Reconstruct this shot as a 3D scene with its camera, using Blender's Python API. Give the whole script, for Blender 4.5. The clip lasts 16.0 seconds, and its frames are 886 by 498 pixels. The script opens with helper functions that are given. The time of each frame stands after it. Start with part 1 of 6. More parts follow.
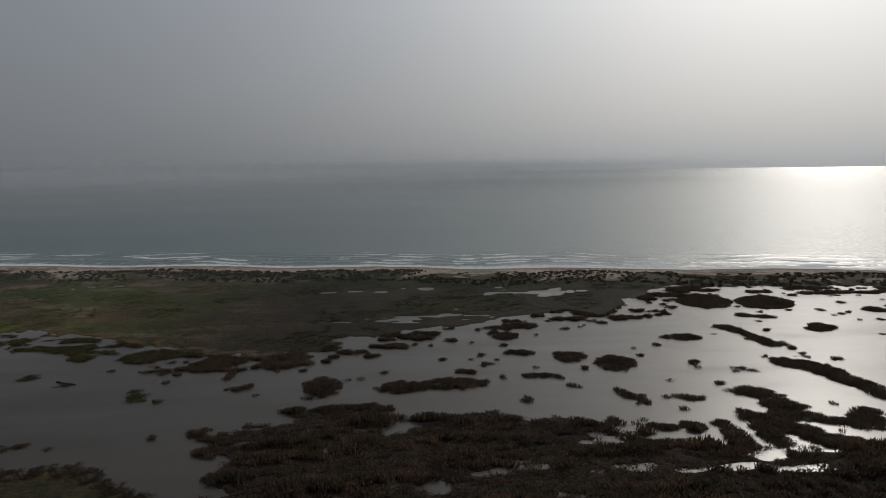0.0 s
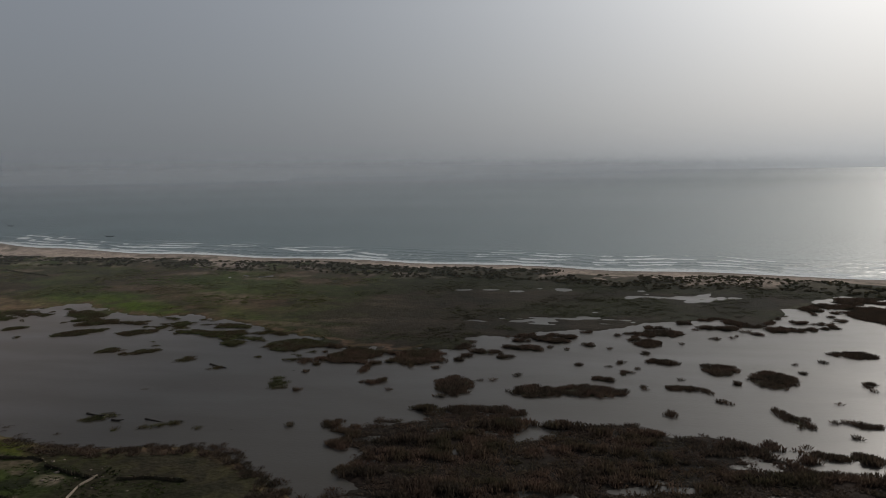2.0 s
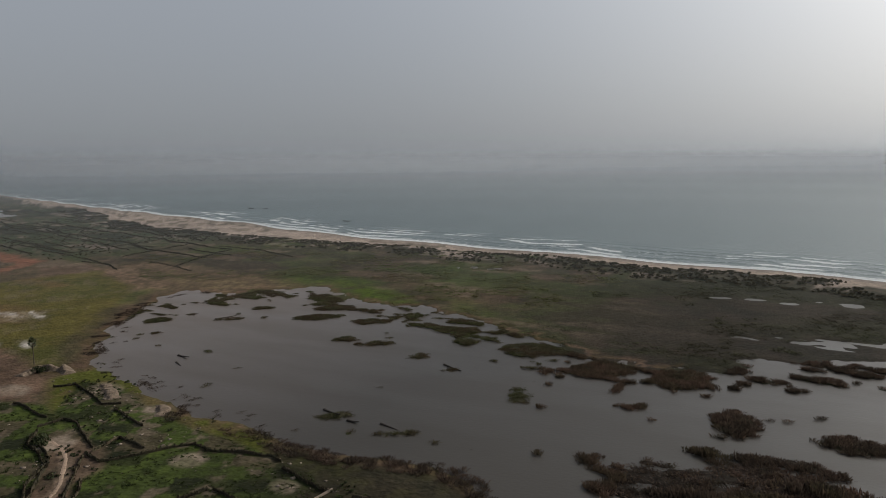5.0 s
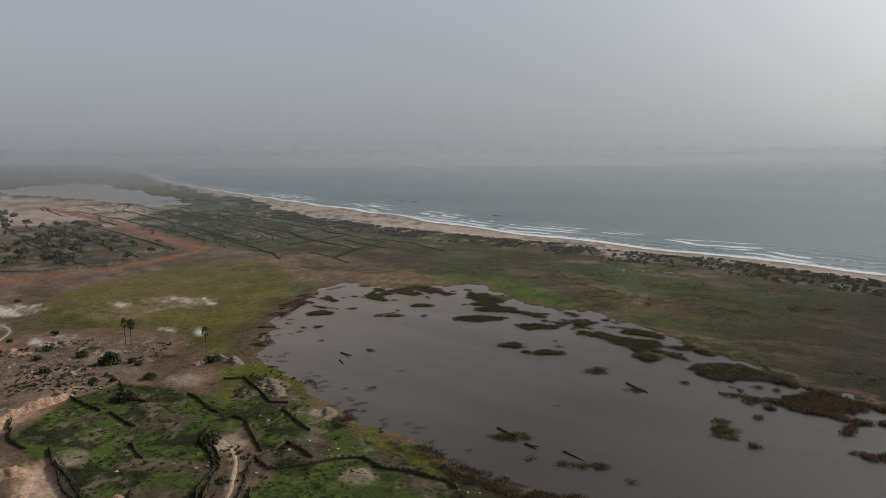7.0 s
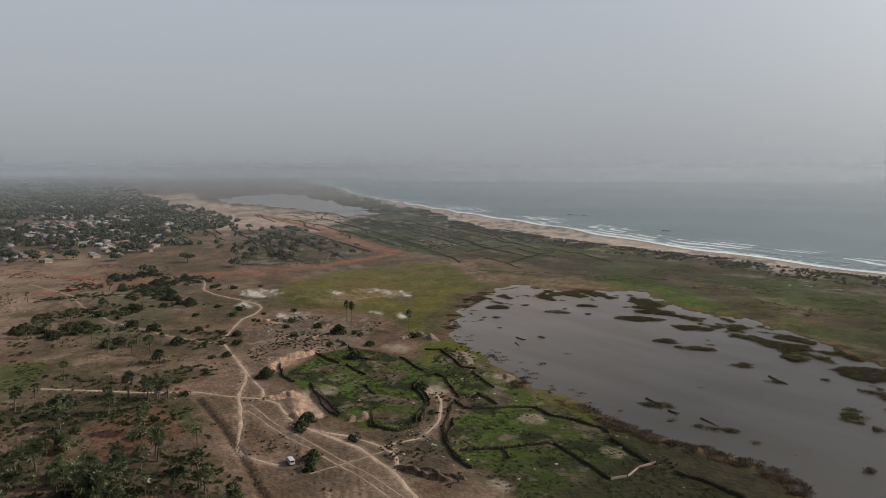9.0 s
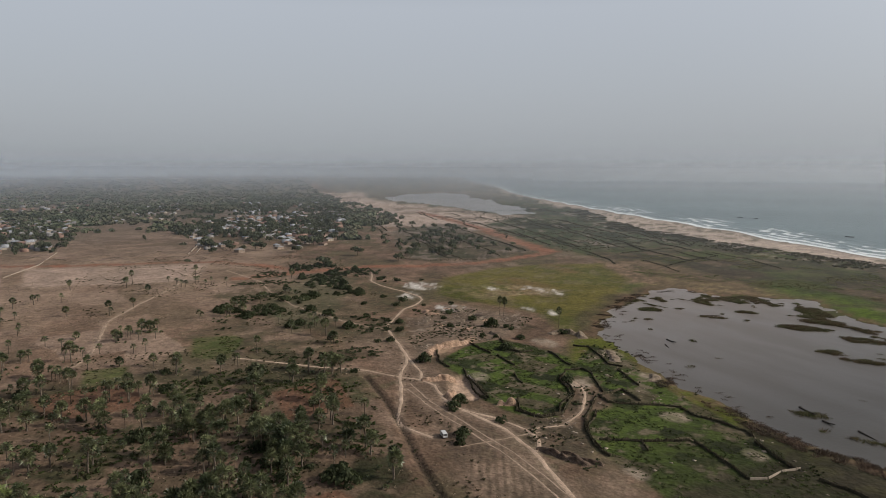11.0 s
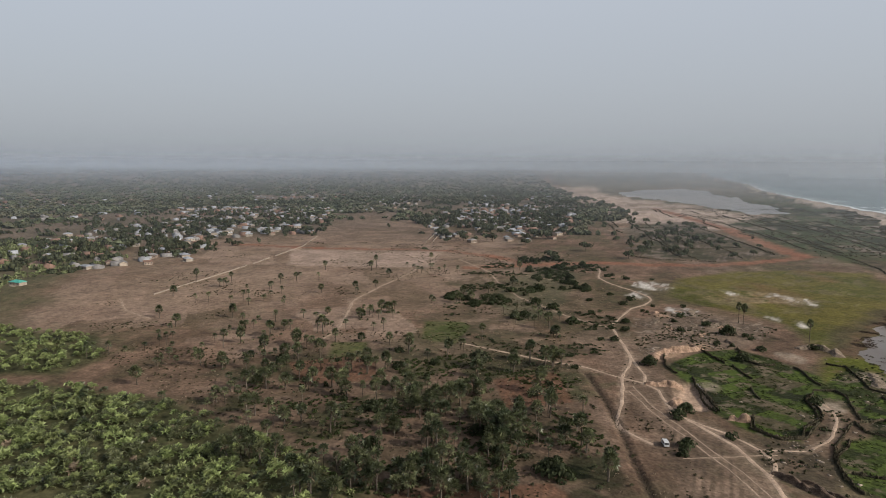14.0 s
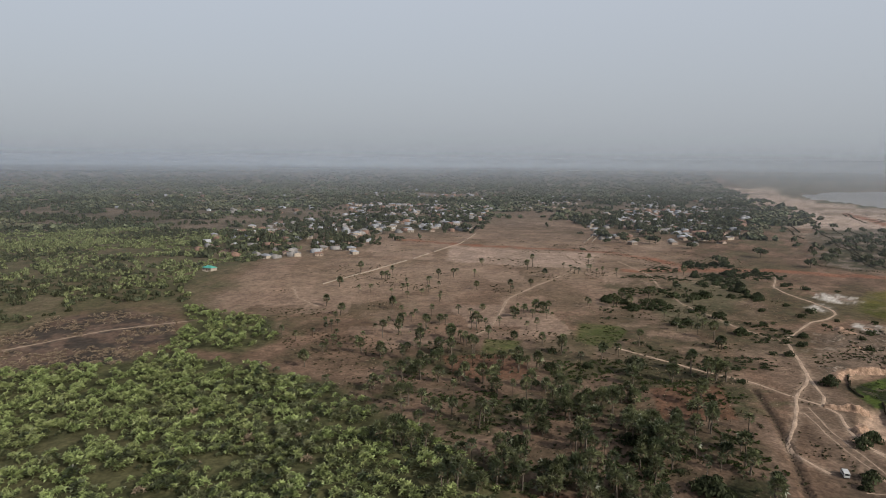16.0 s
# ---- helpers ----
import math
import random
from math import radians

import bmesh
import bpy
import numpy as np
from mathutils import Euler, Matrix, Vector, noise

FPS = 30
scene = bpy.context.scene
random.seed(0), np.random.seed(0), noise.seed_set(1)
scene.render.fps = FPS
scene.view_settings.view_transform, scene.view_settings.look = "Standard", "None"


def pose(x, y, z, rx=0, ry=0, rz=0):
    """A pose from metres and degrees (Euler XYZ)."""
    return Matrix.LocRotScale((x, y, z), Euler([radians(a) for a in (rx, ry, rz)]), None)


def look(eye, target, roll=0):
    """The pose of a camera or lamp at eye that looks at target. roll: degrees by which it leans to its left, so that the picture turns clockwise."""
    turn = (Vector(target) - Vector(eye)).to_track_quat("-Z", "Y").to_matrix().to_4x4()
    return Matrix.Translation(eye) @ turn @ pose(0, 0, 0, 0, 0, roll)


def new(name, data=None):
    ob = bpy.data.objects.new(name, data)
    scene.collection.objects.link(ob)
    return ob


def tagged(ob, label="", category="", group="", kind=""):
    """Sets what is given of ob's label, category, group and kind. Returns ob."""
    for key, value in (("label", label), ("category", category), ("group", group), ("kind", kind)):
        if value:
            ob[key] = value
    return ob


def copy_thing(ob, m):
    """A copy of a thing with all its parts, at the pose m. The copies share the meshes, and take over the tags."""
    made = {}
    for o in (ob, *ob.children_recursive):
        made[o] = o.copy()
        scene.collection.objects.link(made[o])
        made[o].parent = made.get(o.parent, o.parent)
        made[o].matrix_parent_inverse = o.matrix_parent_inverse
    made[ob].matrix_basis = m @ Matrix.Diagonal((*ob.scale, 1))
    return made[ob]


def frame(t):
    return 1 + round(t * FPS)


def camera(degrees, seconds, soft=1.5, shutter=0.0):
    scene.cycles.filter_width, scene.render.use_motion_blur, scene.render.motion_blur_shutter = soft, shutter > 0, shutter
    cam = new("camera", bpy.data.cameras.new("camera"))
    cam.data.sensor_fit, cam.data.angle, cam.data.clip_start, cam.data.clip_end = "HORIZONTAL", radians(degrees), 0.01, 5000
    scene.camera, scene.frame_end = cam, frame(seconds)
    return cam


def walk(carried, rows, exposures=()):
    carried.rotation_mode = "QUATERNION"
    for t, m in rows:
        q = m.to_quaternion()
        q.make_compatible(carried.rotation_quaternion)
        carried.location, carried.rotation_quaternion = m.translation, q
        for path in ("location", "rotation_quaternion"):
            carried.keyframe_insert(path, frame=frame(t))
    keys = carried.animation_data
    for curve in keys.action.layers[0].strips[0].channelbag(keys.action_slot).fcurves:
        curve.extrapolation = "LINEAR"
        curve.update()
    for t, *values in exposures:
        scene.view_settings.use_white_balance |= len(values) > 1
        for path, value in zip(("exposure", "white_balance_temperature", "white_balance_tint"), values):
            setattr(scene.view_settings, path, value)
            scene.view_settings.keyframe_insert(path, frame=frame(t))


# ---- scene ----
cam = camera(66.13, 16.0, soft=0.75)
# seconds, x, y, height, pitch, roll, yaw
ROWS = [
    (0.0, -0.07, -5.83, 100.28, -6.821, 0.913, -1.312),
    (0.5, 0.13, -5.57, 100.27, -6.802, 0.904, 0.716),
    (1.0, 0.41, -5.22, 100.25, -6.790, 0.816, 3.947),
    (1.5, 0.61, -4.54, 100.23, -6.799, 0.757, 7.146),
    (2.0, 0.07, 3.01, 99.45, -6.815, 0.762, 10.361),
    (2.5, -3.92, 15.55, 98.21, -6.926, 0.691, 13.404),
    (3.0, -9.07, 26.62, 97.44, -7.065, 0.637, 16.376),
    (3.5, -12.14, 29.00, 97.26, -7.114, 0.550, 19.443),
    (4.0, -14.08, 28.20, 97.27, -7.092, 0.505, 22.528),
    (6.5, -59.26, 60.80, 96.02, -7.860, 0.309, 37.066),
    (7.0, -60.60, 55.00, 95.99, -7.767, 0.198, 40.221),
    (7.5, -52.19, 40.60, 96.18, -7.357, 0.164, 43.568),
    (8.0, -39.93, 27.04, 96.56, -7.007, 0.098, 47.218),
    (8.5, -27.99, 15.42, 97.24, -6.751, 0.065, 50.712),
    (9.0, -14.79, 5.59, 98.33, -6.584, 0.004, 54.291),
    (9.8, 1.00, -2.80, 100.10, -6.560, 0.040, 59.700),
    (11.5, 5.06, -1.76, 100.26, -6.706, -0.106, 70.879),
    (12.0, 5.22, -1.50, 100.26, -6.745, -0.164, 74.086),
    (12.5, 5.48, -1.25, 100.27, -6.789, -0.155, 77.278),
    (13.0, 5.51, -0.94, 100.27, -6.826, -0.233, 80.500),
    (13.5, 5.85, -0.66, 100.29, -6.902, -0.265, 83.742),
    (14.0, 5.67, -0.32, 100.28, -7.204, -0.306, 86.983),
    (14.5, 5.92, -0.02, 100.29, -7.244, -0.335, 89.980),
    (15.0, 6.03, 0.35, 100.29, -7.306, -0.392, 93.536),
    (15.5, 5.57, 0.63, 100.27, -7.356, -0.426, 96.714),
    (16.0, 5.47, 0.97, 100.27, -7.389, -0.448, 100.339),
]
EXPOSURES = [(0.0, -1.5, 6400, 10), (1.5, -1.4, 6400, 10), (2.5, -1.22, 6430, 10), (4.0, -0.92, 6450, 10), (6.5, -0.60, 6580, 10), (7.0, -0.50, 6580, 10), (7.5, -0.38, 6600, 10), (9.0, -0.32, 6600, 10), (12.0, -0.18, 6540, 10), (16.0, -0.12, 6480, 10)]
walk(cam, [(t, pose(x, y, z, 90 + pitch, roll, yaw)) for t, x, y, z, pitch, roll, yaw in ROWS], EXPOSURES)

# ---- light: a hazy afternoon sky and a veiled sun over the sea ----
SUN_HIGH, SUN_EAST = radians(31.5), radians(31)
sun_way = Vector((math.sin(SUN_EAST) * math.cos(SUN_HIGH), math.cos(SUN_EAST) * math.cos(SUN_HIGH), math.sin(SUN_HIGH)))
sun_data = bpy.data.lights.new("sun", "SUN")
sun_data.energy, sun_data.angle, sun_data.color = 4.1, radians(1.4), (1.0, 0.93, 0.84)
sun = new("sun", sun_data)
sun.matrix_world = look((0, 0, 400), tuple(Vector((0, 0, 400)) - sun_way))


def sky_world():
    world = bpy.data.worlds.new("hazy_sky")
    world.use_nodes = True
    scene.world = world
    nt = world.node_tree
    n, l = nt.nodes, nt.links
    n.clear()
    out, back = n.new("ShaderNodeOutputWorld"), n.new("ShaderNodeBackground")
    sky = n.new("ShaderNodeTexSky")
    sky.sky_type, sky.sun_disc = "NISHITA", False
    sky.sun_elevation, sky.sun_rotation, sky.dust_density, sky.altitude = SUN_HIGH, SUN_EAST, 6.0, 100
    co = n.new("ShaderNodeTexCoord")
    sep = n.new("ShaderNodeSeparateXYZ")
    l.new(co.outputs["Generated"], sep.inputs[0])
    ramp = n.new("ShaderNodeValToRGB")
    l.new(sep.outputs["Z"], ramp.inputs[0])
    e = ramp.color_ramp.elements
    e[0].position, e[0].color = 0.0, (0.40, 0.430, 0.463, 1)
    e[1].position, e[1].color = 1.0, (0.115, 0.145, 0.20, 1)
    for place_, tone in ((0.22, (0.49, 0.53, 0.59, 1)), (0.5, (0.235, 0.268, 0.33, 1))):
        e.new(place_).color = tone
    dot = n.new("ShaderNodeVectorMath")
    dot.operation = "DOT_PRODUCT"
    dot.inputs[1].default_value = sun_way
    l.new(co.outputs["Generated"], dot.inputs[0])
    lift = n.new("ShaderNodeMath")
    lift.operation, lift.use_clamp = "MAXIMUM", False
    lift.inputs[1].default_value = 0.0
    l.new(dot.outputs["Value"], lift.inputs[0])
    last = ramp.outputs[0]
    for sharp, tone in ((4.0, (1.0, 1.01, 1.0, 1)), (13.0, (1.45, 1.43, 1.38, 1))):
        power = n.new("ShaderNodeMath")
        power.operation = "POWER"
        power.inputs[1].default_value = sharp
        l.new(lift.outputs[0], power.inputs[0])
        glow = n.new("ShaderNodeMix")
        glow.data_type, glow.blend_type = "RGBA", "ADD"
        glow.inputs[7].default_value = tone
        l.new(power.outputs[0], glow.inputs[0])
        l.new(last, glow.inputs[6])
        last = glow.outputs[2]
    both = n.new("ShaderNodeMix")
    both.data_type, both.blend_type = "RGBA", "ADD"
    both.inputs[0].default_value = 0.02
    l.new(last, both.inputs[6])
    l.new(sky.outputs[0], both.inputs[7])
    l.new(both.outputs[2], back.inputs[0])
    back.inputs[1].default_value = 1.0
    l.new(back.outputs[0], out.inputs[0])


sky_world()


# ---- materials ----
def material(name, colour, rough=0.9, vary=0.25, size=4.0, fine=0.5, bump=0.3, spec=0.2, second=None, metal=0.0, rand=0.0, thin=0.0):
    """A surface with mottling at two sizes, in metres, a bump, and a different tone for each object or loose piece."""
    m = bpy.data.materials.new(name)
    m.use_nodes = True
    nt = m.node_tree
    n, l = nt.nodes, nt.links
    b = n["Principled BSDF"]
    b.inputs["Roughness"].default_value, b.inputs["Specular IOR Level"].default_value, b.inputs["Metallic"].default_value = rough, spec, metal
    geo = n.new("ShaderNodeNewGeometry")
    big, small = n.new("ShaderNodeTexNoise"), n.new("ShaderNodeTexNoise")
    big.inputs["Scale"].default_value, small.inputs["Scale"].default_value = 1 / size, 1 / fine
    big.inputs["Detail"].default_value, small.inputs["Detail"].default_value = 4, 3
    for k in (big, small):
        l.new(geo.outputs["Position"], k.inputs["Vector"])
    mix = n.new("ShaderNodeMix")
    mix.data_type = "RGBA"
    other = second or tuple(c * (1 - vary) for c in colour)
    mix.inputs[6].default_value, mix.inputs[7].default_value = (*[c * (1 + vary * 0.5) for c in colour], 1), (*other, 1)
    ramp = n.new("ShaderNodeMapRange")
    ramp.inputs[1].default_value, ramp.inputs[2].default_value = 0.35, 0.65
    l.new(big.outputs[0], ramp.inputs[0])
    l.new(ramp.outputs[0], mix.inputs[0])
    tone = n.new("ShaderNodeMapRange")
    tone.inputs[1].default_value, tone.inputs[2].default_value = 0.3, 0.7
    tone.inputs[3].default_value, tone.inputs[4].default_value = 1 - vary, 1 + vary
    l.new(small.outputs[0], tone.inputs[0])
    mul = n.new("ShaderNodeVectorMath")
    mul.operation = "SCALE"
    l.new(mix.outputs[2], mul.inputs[0])
    last = tone.outputs[0]
    if rand:
        span = n.new("ShaderNodeMapRange")
        span.inputs[3].default_value, span.inputs[4].default_value = 1 - rand, 1 + rand
        info = n.new("ShaderNodeObjectInfo")
        add = n.new("ShaderNodeMath")
        add.operation = "ADD"
        l.new(info.outputs["Random"], add.inputs[0])
        l.new(geo.outputs["Random Per Island"], add.inputs[1])
        wrap = n.new("ShaderNodeMath")
        wrap.operation = "FRACT"
        l.new(add.outputs[0], wrap.inputs[0])
        l.new(wrap.outputs[0], span.inputs[0])
        times = n.new("ShaderNodeMath")
        times.operation = "MULTIPLY"
        l.new(last, times.inputs[0])
        l.new(span.outputs[0], times.inputs[1])
        last = times.outputs[0]
    l.new(last, mul.inputs["Scale"])
    l.new(mul.outputs[0], b.inputs["Base Color"])
    if thin:
        # leaves and stalks: part of the light comes through
        leaf, both = n.new("ShaderNodeBsdfTranslucent"), n.new("ShaderNodeMixShader")
        both.inputs[0].default_value = thin
        l.new(mul.outputs[0], leaf.inputs[0])
        l.new(b.outputs[0], both.inputs[1])
        l.new(leaf.outputs[0], both.inputs[2])
        l.new(both.outputs[0], n["Material Output"].inputs[0])
    if bump:
        bp = n.new("ShaderNodeBump")
        bp.inputs["Strength"].default_value, bp.inputs["Distance"].default_value = bump, fine
        l.new(small.outputs[0], bp.inputs["Height"])
        l.new(bp.outputs[0], b.inputs["Normal"])
    return m


def ground_material():
    """Soil, grass and sand by the sheet's cover colour, broken up by tufts, stones and stains."""
    m = material("ground_cover", (0.2, 0.16, 0.1), 0.95, 0.3, 9.0, 1.7, 0.35, 0.1)
    nt = m.node_tree
    n, l = nt.nodes, nt.links
    b = n["Principled BSDF"]
    cover = n.new("ShaderNodeAttribute")
    cover.attribute_name = "cover"
    geo = n.new("ShaderNodeNewGeometry")
    last = cover.outputs["Color"]
    for scale, low, high, lo, hi in ((0.045, 0.35, 0.68, 0.54, 0.78), (0.22, 0.33, 0.7, 0.76, 1.24), (0.75, 0.35, 0.68, 0.80, 1.20)):
        noise_ = n.new("ShaderNodeTexNoise")
        noise_.inputs["Scale"].default_value, noise_.inputs["Detail"].default_value = scale, 5
        l.new(geo.outputs["Position"], noise_.inputs["Vector"])
        span = n.new("ShaderNodeMapRange")
        for i, v in enumerate((low, high, lo, hi)):
            span.inputs[i + 1].default_value = v
        l.new(noise_.outputs[0], span.inputs[0])
        mul = n.new("ShaderNodeVectorMath")
        mul.operation = "SCALE"
        l.new(last, mul.inputs[0])
        l.new(span.outputs[0], mul.inputs["Scale"])
        last = mul.outputs[0]
    l.new(last, b.inputs["Base Color"])
    return m


def water_material(name, colour, rough, ripple, size, foam=False, lanes=False):
    m = bpy.data.materials.new(name)
    m.use_nodes = True
    nt = m.node_tree
    n, l = nt.nodes, nt.links
    b = n["Principled BSDF"]
    b.inputs["Base Color"].default_value = (*colour, 1)
    b.inputs["Roughness"].default_value, b.inputs["IOR"].default_value = rough, 1.33
    geo = n.new("ShaderNodeNewGeometry")
    last = None
    for k, s in ((1.0, size), (0.5, size * 0.23)):
        w = n.new("ShaderNodeTexNoise")
        w.inputs["Scale"].default_value, w.inputs["Detail"].default_value = 1 / s, 3
        l.new(geo.outputs["Position"], w.inputs["Vector"])
        bp = n.new("ShaderNodeBump")
        bp.inputs["Strength"].default_value, bp.inputs["Distance"].default_value = ripple * k, s * 0.35
        l.new(w.outputs[0], bp.inputs["Height"])
        if last:
            l.new(last, bp.inputs["Normal"])
        last = bp.outputs[0]
    l.new(last, b.inputs["Normal"])
    tint = n.new("ShaderNodeTexNoise")
    tint.inputs["Scale"].default_value, tint.inputs["Detail"].default_value = 0.012, 4
    l.new(geo.outputs["Position"], tint.inputs["Vector"])
    mix = n.new("ShaderNodeMix")
    mix.data_type = "RGBA"
    mix.inputs[6].default_value, mix.inputs[7].default_value = (*[c * 0.8 for c in colour], 1), (*[c * 1.2 for c in colour], 1)
    l.new(tint.outputs[0], mix.inputs[0])
    col = mix.outputs[2]
    if lanes:
        # gusts roughen the surface in drifting patches
        stretch = n.new("ShaderNodeMapping")
        stretch.inputs["Scale"].default_value = (0.010, 0.034, 1)
        l.new(geo.outputs["Position"], stretch.inputs["Vector"])
        gust = n.new("ShaderNodeTexNoise")
        gust.inputs["Scale"].default_value, gust.inputs["Detail"].default_value = 1.0, 5
        l.new(stretch.outputs[0], gust.inputs["Vector"])
        calm = n.new("ShaderNodeMapRange")
        for k, v in enumerate((0.36, 0.62, rough * 0.86, rough * 1.16)):
            calm.inputs[k + 1].default_value = v
        l.new(gust.outputs[0], calm.inputs[0])
        l.new(calm.outputs[0], b.inputs["Roughness"])
        # shallow, muddier water at the western end
        sep = n.new("ShaderNodeSeparateXYZ")
        l.new(geo.outputs["Position"], sep.inputs[0])
        west = n.new("ShaderNodeMapRange")
        west.inputs[1].default_value, west.inputs[2].default_value = -180, -390
        l.new(sep.outputs["X"], west.inputs[0])
        mud = n.new("ShaderNodeMix")
        mud.data_type = "RGBA"
        mud.inputs[7].default_value = (0.150, 0.122, 0.102, 1)
        l.new(west.outputs[0], mud.inputs[0])
        l.new(col, mud.inputs[6])
        col = mud.outputs[2]
    if foam:
        at = n.new("ShaderNodeAttribute")
        at.attribute_name = "foam"
        lace = n.new("ShaderNodeTexNoise")
        lace.inputs["Scale"].default_value, lace.inputs["Detail"].default_value = 0.16, 8
        l.new(geo.outputs["Position"], lace.inputs["Vector"])
        add = n.new("ShaderNodeMath")
        add.operation = "ADD"
        l.new(at.outputs["Fac"], add.inputs[0])
        l.new(lace.outputs[0], add.inputs[1])
        span = n.new("ShaderNodeMapRange")
        span.inputs[1].default_value, span.inputs[2].default_value = 0.80, 1.14
        l.new(add.outputs[0], span.inputs[0])
        white = n.new("ShaderNodeMix")
        white.data_type = "RGBA"
        white.inputs[7].default_value = (0.64, 0.67, 0.67, 1)
        l.new(span.outputs[0], white.inputs[0])
        l.new(col, white.inputs[6])
        col = white.outputs[2]
        dull = n.new("ShaderNodeMapRange")
        dull.inputs[3].default_value, dull.inputs[4].default_value = rough, 0.85
        l.new(span.outputs[0], dull.inputs[0])
        l.new(dull.outputs[0], b.inputs["Roughness"])
    l.new(col, b.inputs["Base Color"])
    return m


GROUND = ground_material()
LAGOON = water_material("lagoon_water", (0.050, 0.043, 0.034), 0.33, 0.09, 1.3, lanes=True)
FAR_WATER = water_material("shallow_water", (0.17, 0.15, 0.13), 0.3, 0.06, 1.6)
SEA = water_material("sea_water", (0.100, 0.142, 0.147), 0.38, 0.35, 7.0, True)
REED = material("dry_reed", (0.104, 0.068, 0.050), 0.9, 0.35, 12, 0.8, 0, second=(0.065, 0.055, 0.034), rand=0.4, thin=0.4)
DARK_REED = material("withered_reed", (0.082, 0.056, 0.042), 0.9, 0.35, 12, 0.8, 0, second=(0.056, 0.046, 0.034), rand=0.4, thin=0.4)
SEDGE = material("green_sedge", (0.068, 0.072, 0.034), 0.9, 0.3, 14, 0.8, 0, second=(0.090, 0.066, 0.042), rand=0.3, thin=0.4)
PALM = material("palm_leaf", (0.132, 0.140, 0.070), 0.36, 0.3, 9, 0.6, 0, spec=0.4, second=(0.045, 0.058, 0.030), rand=0.65, thin=0.4)
PALM_DRY = material("dry_palm_leaf", (0.26, 0.20, 0.14), 0.85, 0.3, 5, 0.5, 0, rand=0.3, thin=0.4)
PALM_BRIGHT = material("young_palm_leaf", (0.185, 0.226, 0.086), 0.5, 0.3, 14, 0.7, 0, spec=0.35, second=(0.170, 0.190, 0.078), rand=0.65, thin=0.3)
BARK = material("palm_bark", (0.105, 0.085, 0.066), 0.95, 0.35, 1.5, 0.25, 0.5, rand=0.2)
LEAF = material("tree_leaf", (0.072, 0.082, 0.048), 0.75, 0.35, 8, 0.7, 0, second=(0.06, 0.06, 0.03), rand=0.45, thin=0.4)
BUSH = material("bush_leaf", (0.048, 0.058, 0.027), 0.8, 0.35, 7, 0.7, 0, rand=0.4, thin=0.4)
CROP = material("garden_leaf", (0.040, 0.056, 0.017), 0.8, 0.35, 7, 0.7, 0, second=(0.052, 0.056, 0.024), rand=0.4, thin=0.4)
SCRUB = material("dune_scrub", (0.055, 0.055, 0.03), 0.9, 0.3, 9, 0.7, 0, second=(0.075, 0.06, 0.035), rand=0.4, thin=0.4)
FAR_LEAF = material("far_woodland", (0.068, 0.079, 0.044), 0.9, 0.3, 120, 9, 0, second=(0.09, 0.084, 0.052), rand=0.35)
BUSHLAND = material("bushland_leaf", (0.185, 0.205, 0.095), 0.8, 0.35, 30, 1.5, 0, second=(0.135, 0.150, 0.072), rand=0.5, thin=0.4)
MARSH_GRASS = material("marsh_grass", (0.112, 0.092, 0.046), 0.9, 0.25, 60, 9.0, 0, second=(0.074, 0.100, 0.026), rand=0.2, thin=0.4)
# marsh grass again, darkened for the side seen against the sun
BACKLIT_MARSH = material("backlit_marsh_grass", (0.048, 0.042, 0.026), 0.9, 0.3, 60, 9.0, 0, second=(0.050, 0.056, 0.022), rand=0.25, thin=0.4)


# ---- plan: noise and distances over arrays of points ----
def value_noise(x, y, size, seed=0):
    x, y = x / size + seed * 17.3, y / size - seed * 9.1
    xi, yi = np.floor(x), np.floor(y)
    fx, fy = x - xi, y - yi
    fx, fy = fx * fx * (3 - 2 * fx), fy * fy * (3 - 2 * fy)

    def h(i, j):
        v = np.sin(i * 127.1 + j * 311.7 + seed * 74.7) * 43758.5453
        return v - np.floor(v)

    return (h(xi, yi) * (1 - fx) + h(xi + 1, yi) * fx) * (1 - fy) + (h(xi, yi + 1) * (1 - fx) + h(xi + 1, yi + 1) * fx) * fy


def fbm(x, y, size, seed=0, octaves=4):
    total, amp, norm = 0, 1.0, 0.0
    for k in range(octaves):
        total = total + amp * value_noise(x, y, size / 2**k, seed + k)
        norm += amp
        amp *= 0.55
    return total / norm - 0.5


def line_distance(x, y, pts, closed=False, reach=60.0):
    """The distance to a line of points, in metres, up to reach."""
    p = np.array(pts, float)
    near = np.full(x.shape, reach)
    for a, b in zip(p, np.roll(p, -1, 0)) if closed else zip(p[:-1], p[1:]):
        lo, hi = np.minimum(a, b) - reach, np.maximum(a, b) + reach
        k = np.nonzero((x > lo[0]) & (x < hi[0]) & (y > lo[1]) & (y < hi[1]))[0]
        d = b - a
        s = np.clip(((x[k] - a[0]) * d[0] + (y[k] - a[1]) * d[1]) / max(d @ d, 1e-9), 0, 1)
        near[k] = np.minimum(near[k], np.hypot(x[k] - a[0] - s * d[0], y[k] - a[1] - s * d[1]))
    return near


def inside(x, y, pts):
    p, odd = np.array(pts, float), np.zeros(x.shape, bool)
    for (ax, ay), (bx, by) in zip(p, np.roll(p, -1, 0)):
        if ay != by:
            odd ^= ((ay > y) != (by > y)) & (x < (bx - ax) * (y - ay) / (by - ay) + ax)
    return odd


def depth_in(x, y, pts, reach=60.0):
    """How deep a point lies inside an outline (outside: minus)."""
    d = line_distance(x, y, pts, True, reach)
    return np.where(inside(x, y, pts), d, -d)


def smooth(v, a, b):
    t = np.clip((v - a) / (b - a), 0, 1)
    return t * t * (3 - 2 * t)


